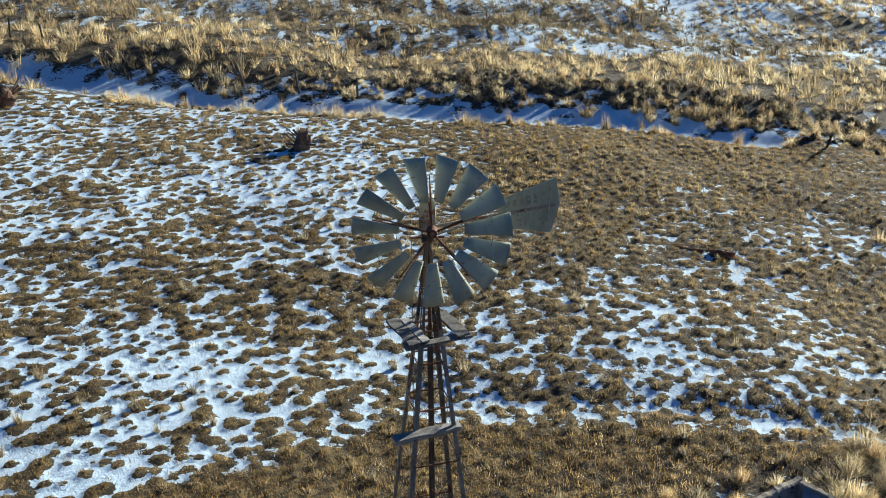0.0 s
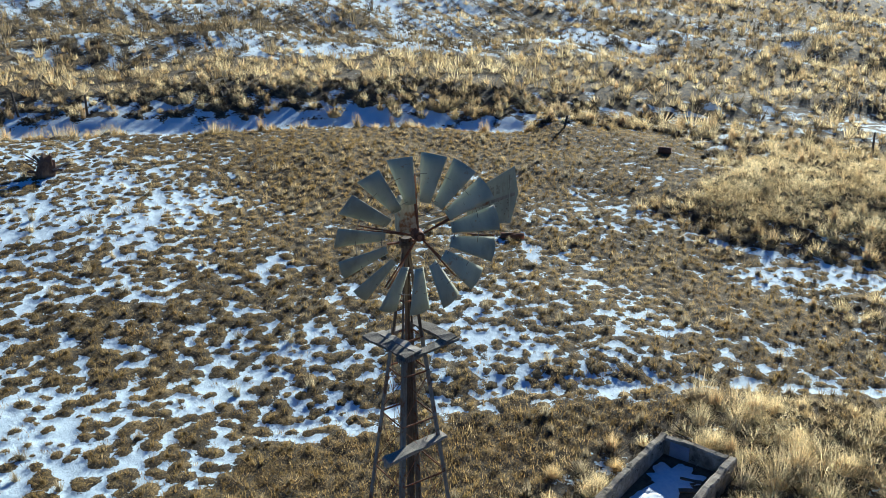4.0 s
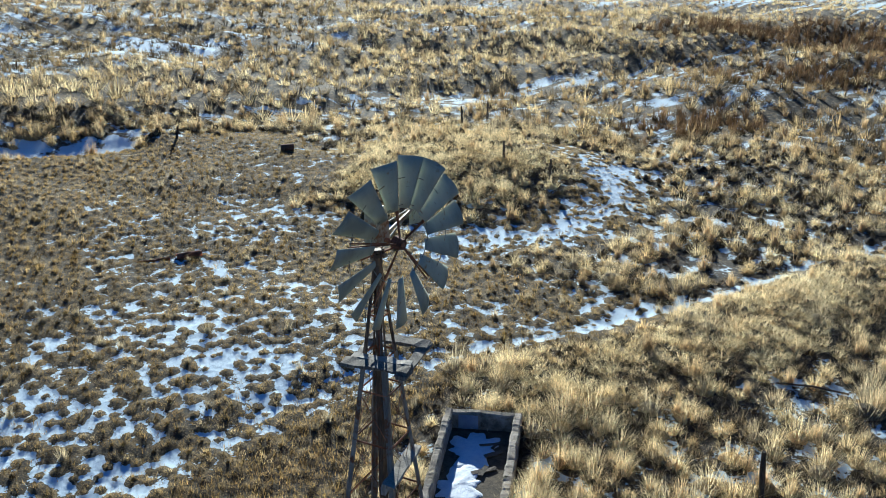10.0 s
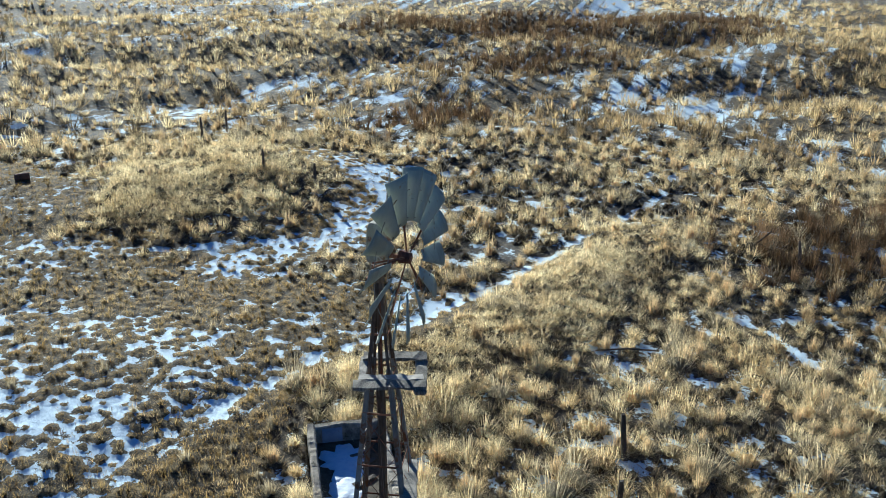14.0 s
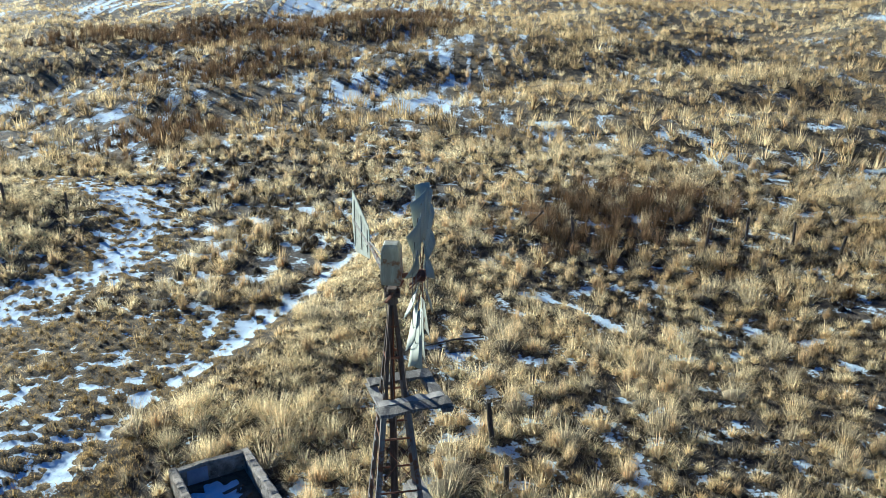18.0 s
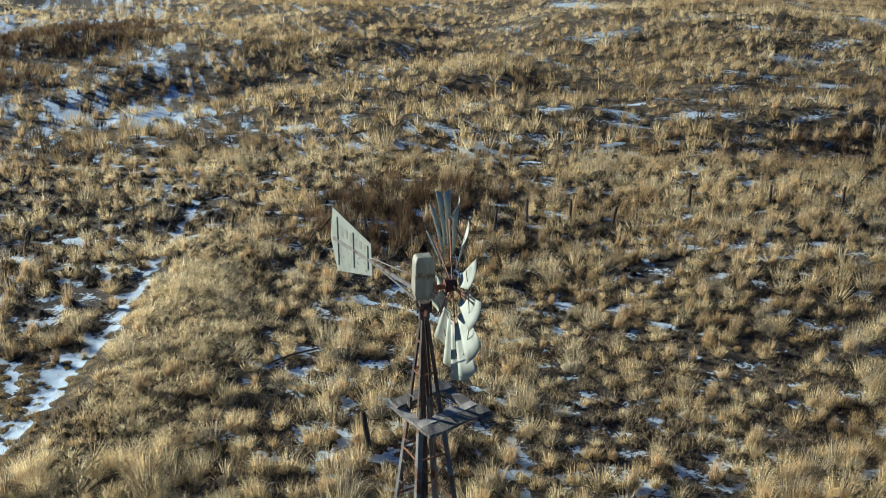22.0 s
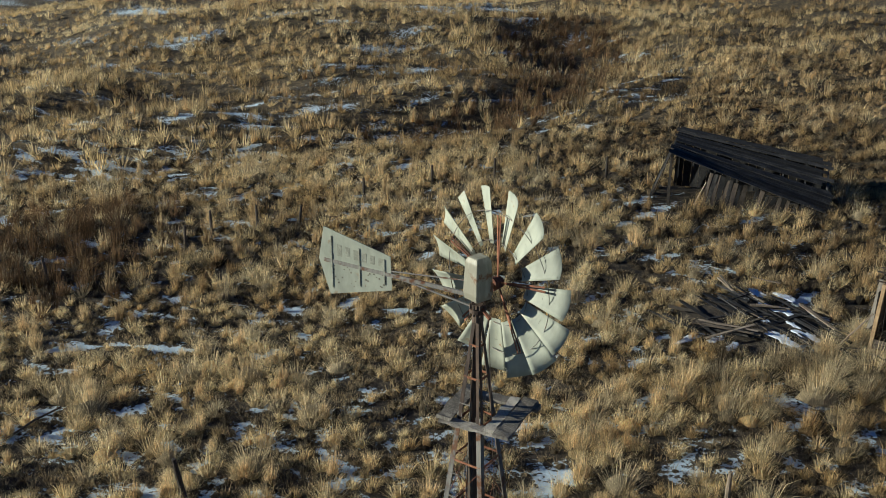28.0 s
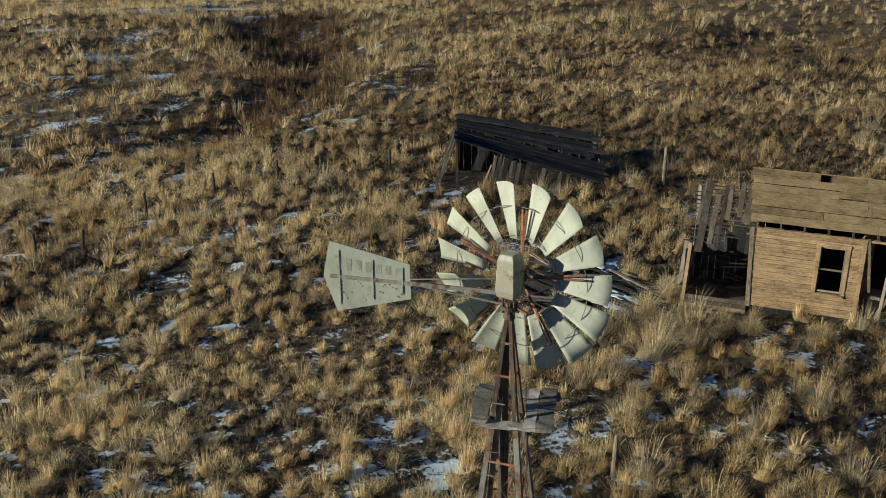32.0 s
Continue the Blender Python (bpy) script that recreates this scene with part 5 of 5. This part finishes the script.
# ---- collapsed shed ----
def collapsed_shed():
    S0, SD, SN = Vector((14.65, -24.65, 0)), Vector((-0.875, -0.484, 0)), Vector((0.484, -0.875, 0))
    z = ground_z(12.2, -26.0) - 0.08
    ob = thing("collapsed_shed", (S0.x, S0.y, z), "collapsed shed of blackened boards with its roof sagging to the ground", "shed")
    r = random.Random(41)
    L = 5.6

    def top(f, g):
        """The roof sheet: f along, g from the front eave to the rear."""
        front = 2.05 - 1.8 * f ** 0.95
        rear = 2.35 - 0.85 * f
        return front + (rear - front) * g

    def P(a, b, h):
        return SD * a + SN * b + UP * h

    def roofp(f, g):
        return P(-0.1 + (L + 0.35) * f, -0.15 + 2.9 * g - 0.1 * f, top(f, g))

    strips = [(k / 17, (k + 0.86) / 17) for k in range(17) if k not in (7, 13)]
    for g0, g1 in strips:
        f0, f1, up = r.choice((0.0, 0.0, 0.02)), r.uniform(0.93, 1.02), r.uniform(-0.02, 0.025)
        bm = bmesh.new()
        rows = []
        for k in range(9):
            f = f0 + (f1 - f0) * k / 8
            rows.append([bm.verts.new(roofp(f, g) + UP * (up + dz + 0.012 * r.uniform(-1, 1))) for g, dz in ((g0, 0.0), (g1, 0.0), (g1, 0.03), (g0, 0.03))])
        for u, v in zip(rows, rows[1:]):
            for j in range(4):
                bm.faces.new((u[j], u[(j + 1) % 4], v[(j + 1) % 4], v[j]))
        bm.faces.new(rows[0][::-1])
        bm.faces.new(rows[-1])
        part("roof_board", bm, BLACKWOOD, ob)
    for k in range(8):
        f = 0.02 + 0.95 * k / 7
        board("rafter", roofp(f, 0.0) - UP * 0.07, roofp(f, 1.0) - UP * 0.07, 0.06, 0.1, BLACKWOOD, ob, up=UP, rough=0.01)
    for k in range(26):
        f = 0.27 + 0.70 * k / 25
        if k in (9, 10, 19):
            continue
        a = L * f
        h = top(f, 0.04) - 0.05
        lean = r.uniform(0.1, 0.3) * (1 - f)
        board("wall_board", P(a - lean - 0.1, -0.12 - 0.25 * (1 - f), -0.05), P(a + r.uniform(-0.04, 0.04), 0.0, max(0.12, h * r.uniform(0.85, 1.0))), 0.15 * r.uniform(0.8, 1.15), 0.024, POSTWOOD if k % 2 == 0 else BLACKWOOD, ob, up=SN, rough=0.01)
    for k in range(9):
        b = 0.1 + 0.28 * k
        board("end_board", P(-0.75 + 0.1 * r.uniform(-1, 1), b, -0.05), P(-0.05, b, 1.95 + 0.02 * k), 0.15, 0.024, BLACKWOOD if k else POSTWOOD, ob, up=SD, rough=0.01)
    for k in range(18):
        board("back_wall_board", P(0.1 + 0.31 * k, 2.6, -0.05), P(0.1 + 0.31 * k, 2.6, max(0.3, top(k / 18, 0.95) - 0.1)), 0.29, 0.025, BLACKWOOD, ob, up=SN, rough=0.01)
    board("prop", P(0.95, -0.35, 0.05), P(1.35, 0.0, 1.0), 0.035, 0.035, PALEWOOD, ob)
    board("corner_post", P(0.0, 0.0, -0.05), P(0.0, 0.05, 2.0), 0.1, 0.1, POSTWOOD, ob, up=SN)
    board("corner_post", P(0.0, 2.5, -0.05), P(0.0, 2.5, 2.3), 0.1, 0.1, POSTWOOD, ob, up=SN)
    for k in range(8):
        a = r.uniform(0, 3.1)
        c = P(r.uniform(4.2, 6.3), r.uniform(-0.4, 1.4), 0.1 + r.uniform(0, 0.25))
        v = (SD * math.cos(a) + SN * math.sin(a) * 0.5) * r.uniform(0.3, 0.7)
        board("fallen_board", c - v, c + v, 0.12, 0.025, BLACKWOOD, ob, rough=0.01)


collapsed_shed()


# ---- grass ----
def clear(x, y):
    """0 inside the trough, the buildings and the heap of planks."""
    def inside(x, y, o, e, f, a0, a1, b0, b1):
        a, b = (x - o[0]) * e[0] + (y - o[1]) * e[1], (x - o[0]) * f[0] + (y - o[1]) * f[1]
        return (a > a0) & (a < a1) & (b > b0) & (b < b1)
    k = inside(x, y, TANK_A, TANK_E, TANK_F, -0.15, TANK_LEN + 0.2, -0.15, TANK_WID + 0.2)
    k = k | inside(x, y, HC, HD, HN, -2.0, 6.6, -0.12, 4.3)
    k = k | inside(x, y, (14.65, -24.65), (-0.875, -0.484), (0.484, -0.875), -0.7, 6.0, -0.15, 2.9)
    k = k | (np.hypot(x - 6.3, y + 17.2) < 2.1)
    return 1.0 - k


def meadow(x, y):
    """1 outside the tussock field and off the trails."""
    m = (1 - field(x, y)) * clear(x, y)
    m = m * (1 - np.exp(-(near_line(x, y, TRAIL) / (0.2 + 0.34 * soft_noise(x, y, 0.9, 61))) ** 2) * (x > 3)) * (1 - np.exp(-(near_line(x, y - 0.5, DITCH) / 1.25) ** 2))
    m = m * (1 - 0.9 * np.exp(-(near_line(x, y, FAR_PATH) / 0.8) ** 2)) * (1 - 0.8 * np.exp(-(near_line(x, y, MOUND_TRAIL) / 0.3) ** 2))
    m = m * (1 - 0.85 * np.exp(-(near_line(x, y, SNOW_STRIP) / 0.3) ** 2)) * (1 - 0.6 * blob(x, y, 23.5, 11.2, 6.0, 3.0, -10))
    return m


def blond(x, y):
    """The smooth pale grass of the mound and the bank."""
    return np.clip(blob(x, y, 25.0, 18.8, 7.2, 4.6, -12) * 1.6 + np.exp(-(near_line(x, y, BANK) / 2.0) ** 2) * 1.0 + blob(x, y, -18.0, 36.5, 3.2, 1.3) + 0.7 * blob(x, y, 18.5, 59.0, 5.0, 1.5), 0, 1)


def shrubs(x, y):
    """Darker brown reeds and weeds."""
    return np.clip(1.6 * blob(x, y, 28.0, -6.4, 5.6, 3.4, -30) + 1.3 * blob(x, y, 43.0, 16.0, 5.0, 3.0) + 1.5 * blob(x, y, 85.0, 21.0, 19.0, 7.0, -45) + 0.8 * blob(x, y, 94.0, 6.0, 12.0, 6.0)
                   + 1.5 * blob(x, y, 49.0, -58.0, 10.0, 5.0, -50) + 0.6 * np.exp(-(near_line(x, y, GULLY) / 3.0) ** 2) + 0.9 * blob(x, y, 65.0, 16.0, 11.0, 4.0, -25), 0, 1)


def tone_of(x, y, spread=0.24):
    t = -0.08 + 0.60 * soft_noise(x, y, 7.0, 22) + 0.55 * soft_noise(x, y, 2.0, 23) + rng.normal(0, spread, len(x))
    # tint varies by place; the northern lifts put backlit glow into the colour
    return np.clip(t + 0.22 * blond(x, y) + 0.13 * smooth_step(y, 7, 13) + 0.40 * blob(x, y, 15, 0.5, 11, 5.5) + 0.26 * blob(x, y, 7, -11, 11, 5) - 0.3 * shrubs(x, y) - 0.02 * scrub(x, y) - 0.38 * blob(x, y, 70, 10, 28, 16) + 0.2 * blob(x, y, 80, -42, 26, 18) + 0.18 * blob(x, y, 16, -7, 8, 5) + 0.35 * smooth_step(y + 0.17 * x, 37, 39) * smooth_step(49 - y - 0.1 * x, 0, 3), 0, 1)


def make_grass():
    r_of = lambda x, y: np.hypot(x - 2, y)
    # low tussocks of the field: domes of short blades
    size = tus_size
    tint = np.clip(0.52 + 0.5 * (soft_noise(tus_x, tus_y, 4.0, 31) - 0.5) + rng.normal(0, 0.2, len(tus_x)) + 0.12 * tus_low, 0, 1)
    near = tus_y < 19
    far = ~near
    grass("field_tussocks", "low olive-brown tussocks with pale tips dotting the snowy field",
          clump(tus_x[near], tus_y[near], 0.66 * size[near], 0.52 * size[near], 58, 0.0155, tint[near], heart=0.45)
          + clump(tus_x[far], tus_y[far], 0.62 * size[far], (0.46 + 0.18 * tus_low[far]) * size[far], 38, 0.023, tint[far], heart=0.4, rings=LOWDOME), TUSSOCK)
    # taller wisps among them, and thin growth on the bare ground between
    x, y = scatter(-22, 32, 3.0, 37, 1.0, lambda x, y: 0.55 * field(x, y) * seen(x, y) * np.clip(1.7 * soft_noise(x, y, 3.0, 36) - 0.3, 0, 1))
    hgt = rng.uniform(0.25, 0.5, len(x))
    wisps = clump(x, y, 0.45 * hgt, hgt, 80, 0.011, np.clip(rng.normal(0.6, 0.2, len(x)), 0, 1))
    grass("field_wisps", "taller straw-coloured wisps among the tussocks", wisps, GREYSTRAW)
    x, y = scatter(-20, 30, 3.0, 35, 0.24, lambda x, y: field(x, y) * seen(x, y) * clear(x, y) * np.clip(1.6 - 2.0 * np.clip(snow_cover(x, y), 0, 1), 0.12, 1))
    w = rng.uniform(0.08, 0.2, len(x))
    grass("field_stubble", "short olive-brown growth on the bare ground", [fan(x, y, w, 0.9 * w, 10, 0.018, np.clip(rng.normal(0.15, 0.25, len(x)) + 0.5 * soft_noise(x, y, 1.8, 37), 0, 1), False, foot=0.8)], TUSSOCK)

    x, y = scatter(-9, 13, 3.2, 9.4, 0.17, lambda x, y: field(x, y) * seen(x, y) * clear(x, y) * np.clip(1.5 - 2.0 * np.clip(snow_cover(x, y), 0, 1), 0, 1))
    w = rng.uniform(0.08, 0.22, len(x))
    grass("olive_sward", "matted olive-brown growth beside the trail", [fan(x, y, w, 1.0 * w, 14, 0.013, np.clip(rng.normal(0.25, 0.2, len(x)) + 0.5 * soft_noise(x, y, 1.4, 38), 0, 1), False, foot=0.8)], TUSSOCK)

    # scruffy low growth between the tufts
    def low(x, y):
        return meadow(x, y) * seen(x, y) * np.clip(1.45 - 2.0 * np.clip(snow_cover(x, y), 0, 1), 0, 1)

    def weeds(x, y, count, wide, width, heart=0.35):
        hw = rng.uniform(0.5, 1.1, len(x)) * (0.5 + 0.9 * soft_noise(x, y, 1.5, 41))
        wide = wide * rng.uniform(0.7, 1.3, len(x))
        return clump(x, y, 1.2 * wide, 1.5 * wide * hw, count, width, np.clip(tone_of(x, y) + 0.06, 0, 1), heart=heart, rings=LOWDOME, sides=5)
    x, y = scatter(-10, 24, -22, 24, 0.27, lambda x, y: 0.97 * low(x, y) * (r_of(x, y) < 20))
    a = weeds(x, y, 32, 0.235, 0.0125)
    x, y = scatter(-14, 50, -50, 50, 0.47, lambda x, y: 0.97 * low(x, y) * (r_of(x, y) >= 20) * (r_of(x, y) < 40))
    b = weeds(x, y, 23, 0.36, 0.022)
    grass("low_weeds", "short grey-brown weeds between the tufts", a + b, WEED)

    # tufts: soft cushions, drooping fountains and upright sheaves
    def tuft(x, y, count, size, width, arch=False, extra=0.0, heart=0.28, rings=DOME, tall=0.76, fine=0):
        vary = np.clip(rng.lognormal(-0.08, 0.33, len(x)), 0.5, 1.7)
        big = size * vary * (0.7 + 0.6 * soft_noise(x, y, 5.0, 21))
        big = big * (1 - 0.32 * smooth_step(y + 0.17 * x, 36, 38.5))
        tint = np.clip(tone_of(x, y) + extra + 0.3 * (vary - 0.95), 0, 1)
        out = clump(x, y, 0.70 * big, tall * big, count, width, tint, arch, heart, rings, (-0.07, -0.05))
        return out + [fan(x, y, 0.66 * big, 0.95 * tall * big, fine, 0.85 * width, tint, False, (-0.07, -0.05))] if fine else out

    def sheaf(x, y, count, lo, hi, width, heart=0.35, rings=DOME):
        hgt = rng.uniform(lo, hi, len(x)) * (1 - 0.35 * smooth_step(y + 0.17 * x, 36, 38.5))
        return clump(x, y, 0.34 * hgt, hgt, count, width, np.clip(0.18 + tone_of(x, y, 0.25), 0, 1), False, heart, rings)

    def open_ground(x, y):
        drift = np.clip(1.7 * soft_noise(x, y, 2.6, 24) - 0.1, 0.35 + 0.2 * smooth_step(8 - y, 0, 6), 1)
        return meadow(x, y) * seen(x, y) * (1 - 0.85 * blond(x, y)) * (1 - 0.55 * shrubs(x, y)) * (1 - 0.5 * scrub(x, y)) * drift * np.clip(1.3 - 1.3 * np.clip(snow_cover(x, y), 0, 1), 0, 1)
    near = lambda x, y: r_of(x, y) < 20
    middle = lambda x, y: (r_of(x, y) >= 20) & (r_of(x, y) < 40)
    cushions, fountains, sheaves = [], [], []
    x, y = scatter(-10, 24, -22, 24, 0.57, lambda x, y: open_ground(x, y) * near(x, y))
    cushions += tuft(x, y, 30, 0.54, 0.011, True, 0.22, fine=115)
    x, y = scatter(-10, 24, -22, 24, 0.95, lambda x, y: 0.6 * open_ground(x, y) * near(x, y))
    fountains += tuft(x, y, 60, 0.74, 0.010, True, 0.1, fine=110)
    x, y = scatter(-10, 24, -22, 24, 0.85, lambda x, y: 0.42 * open_ground(x, y) * near(x, y))
    sheaves += sheaf(x, y, 200, 0.4, 0.9, 0.010)
    x, y = scatter(-14, 50, -50, 50, 0.66, lambda x, y: open_ground(x, y) * middle(x, y))
    cushions += tuft(x, y, 88, 0.62, 0.0185, False, 0.2)
    x, y = scatter(-14, 50, -50, 50, 1.15, lambda x, y: 0.6 * open_ground(x, y) * middle(x, y))
    fountains += tuft(x, y, 110, 0.82, 0.018, False, 0.12)
    x, y = scatter(-14, 50, -50, 50, 1.0, lambda x, y: 0.6 * open_ground(x, y) * middle(x, y))
    sheaves += sheaf(x, y, 92, 0.5, 1.1, 0.0175)
    # broad fountains round the trough
    x, y = scatter(5.0, 12.5, 1.0, 7.0, 0.9, lambda x, y: 0.75 * clear(x, y) * (1 - field(x, y)) * (np.hypot(x - 6.5, y - 4.6) < 5))
    cushions += tuft(x, y, 90, 0.75, 0.006, True, 0.2, fine=420)
    px, py = np.array([6.5, 6.95, 5.5, 4.8, 4.0, 6.3, 8.3, 8.0, 4.3]), np.array([-16.4, -18.75, -19.3, -14.4, -16.0, -13.4, -16.9, -15.2, -18.6])
    fountains += tuft(px, py, 90, 0.62, 0.009, True, 0.3, fine=160)
    px, py = np.array([2.6, 3.3, 3.0, 2.2, 1.2, 4.2, 3.9, -0.6, -2.4, -4.0, 4.6, 5.2]), np.array([-16.2, -15.6, -14.4, -15.2, -16.6, -17.0, -18.2, -16.9, -17.2, -17.5, -15.4, -13.6])
    fountains += tuft(px, py, 120, 1.0, 0.009, True, 0.3, fine=240)
    grass("bunch_grass", "dry straw-coloured bunch grass in soft cushions", cushions, GRASS)
    grass("fountain_grass", "coarse grey-tan grass in arching tufts", fountains, GREYSTRAW)
    grass("russet_grass", "upright sheaves of russet-tan bunch grass", sheaves, RUSTGRASS)
    # smooth pale grass on mound and bank
    x, y = scatter(4, 36, -3, 26, 0.29, lambda x, y: blond(x, y) * meadow(x, y) * np.clip(0.5 + soft_noise(x, y, 1.3, 26), 0, 1))
    r = rng.uniform(0.16, 0.40, len(x)) * (0.6 + 0.8 * soft_noise(x, y, 1.3, 27))
    grass("blond_grass", "soft pale blond grass on the mound and the bank", clump(x, y, 1.4 * r, 1.15 * r, 76, 0.014, np.clip(0.5 + 0.5 * tone_of(x, y), 0, 1), heart=0.25, rings=LOWDOME, wind=(-0.5, -0.4)), BLOND)

    # brown reeds
    def reeds(x, y, count, lo, hi, width):
        hgt = rng.uniform(lo, hi, len(x))
        return clump(x, y, 0.45 * hgt, hgt, count, width, rng.uniform(0.1, 1, len(x)), heart=0.0)
    x, y = scatter(20, 110, -75, 36, 0.6, lambda x, y: 0.85 * shrubs(x, y) * (0.3 + soft_noise(x, y, 2.5, 44)) * seen(x, y) * (r_of(x, y) < 40))
    a = reeds(x, y, 76, 0.6, 1.4, 0.018)
    x, y = scatter(20, 110, -75, 36, 0.75, lambda x, y: 0.95 * shrubs(x, y) * (0.45 + soft_noise(x, y, 2.5, 44)) * seen(x, y) * (r_of(x, y) >= 40))
    b = reeds(x, y, 36, 0.5, 1.3, 0.042)
    grass("brown_reeds", "stands of dark brown reeds and dead weeds", a + b, REED)
    # low russet scrub past the gully
    x, y = scatter(-14, 45, -75, -22, 0.62, lambda x, y: 0.85 * scrub(x, y) * clear(x, y) * seen(x, y) * (r_of(x, y) < 62) * np.clip(0.45 + soft_noise(x, y, 2.2, 47), 0, 1))
    wide = rng.uniform(0.2, 0.42, len(x))
    grass("russet_scrub", "low rounded russet-brown scrub on the flat", clump(x, y, 1.2 * wide, 1.2 * wide, 44, 0.024, np.clip(0.75 * tone_of(x, y) + 0.05, 0, 1), heart=0.4), RUSTGRASS)

    # far slopes
    def far_cover(x, y):
        thin = np.clip(1.25 - 1.7 * np.clip(snow_cover(x, y), 0, 1), 0.15, 1)
        return meadow(x, y) * seen(x, y) * (r_of(x, y) >= 40) * thin * (1 - 0.55 * heath(x, y)) * np.clip(0.45 + 1.1 * soft_noise(x, y, 4.0, 28), 0, 1) * (1 - 0.6 * shrubs(x, y)) * (1 - 0.4 * scrub(x, y))
    x, y = scatter(-45, 130, -115, 110, 0.98, lambda x, y: far_cover(x, y) * (r_of(x, y) < 130))
    a = tuft(x, y, 36, (0.58 + 0.6 * soft_noise(x, y, 11.0, 51)) * (1 - 0.45 * heath(x, y)), 0.044, False, 0.02, 0.0, tall=0.75)
    x, y = scatter(-45, 130, -115, 110, 1.0, lambda x, y: (0.9 + 1.2 * heath(x, y)) * far_cover(x, y) * (r_of(x, y) < 90))
    b = weeds(x, y, 22, 0.55, 0.05, 0.0)
    x, y = scatter(-45, 130, -115, 110, 2.0, lambda x, y: 0.75 * far_cover(x, y) * (1 - 0.6 * heath(x, y)) * (r_of(x, y) < 100))
    c = sheaf(x, y, 56, 0.5, 1.15, 0.034, 0.0)
    # small tussocks that break up the snow on the far flat
    x, y = scatter(-40, 60, 36, 100, 0.62, lambda x, y: heath(x, y) * seen(x, y) * 0.9)
    w = rng.uniform(0.18, 0.36, len(x))
    b += clump(x, y, 1.2 * w, 1.1 * w, 18, 0.05, np.clip(rng.normal(0.7, 0.2, len(x)), 0, 1), heart=0.0)
    grass("far_grass", "dry tan grass on the far slopes", a, GRASS)
    grass("far_sheaves", "upright russet grass on the far slopes", c, RUSTGRASS)
    grass("far_weeds", "grey-brown weeds on the far slopes", b, WEED)
    # plainer cover on the slope opposite
    x, y = scatter(-40, 30, -40, 40, 0.66, lambda x, y: 0.85 * (1 - seen(x, y)) * clear(x, y) * (r_of(x, y) < 24))
    a = tuft(x, y, 20, 0.62, 0.03, rings=LOWDOME)
    x, y = scatter(-60, 30, -60, 60, 1.8, lambda x, y: 0.8 * (1 - seen(x, y)) * clear(x, y) * (r_of(x, y) >= 24))
    b = tuft(x, y, 10, 0.9, 0.08, rings=LOWDOME)
    grass("rear_grass", "dry tufts on the slope opposite", a + b, GRASS)


make_grass()
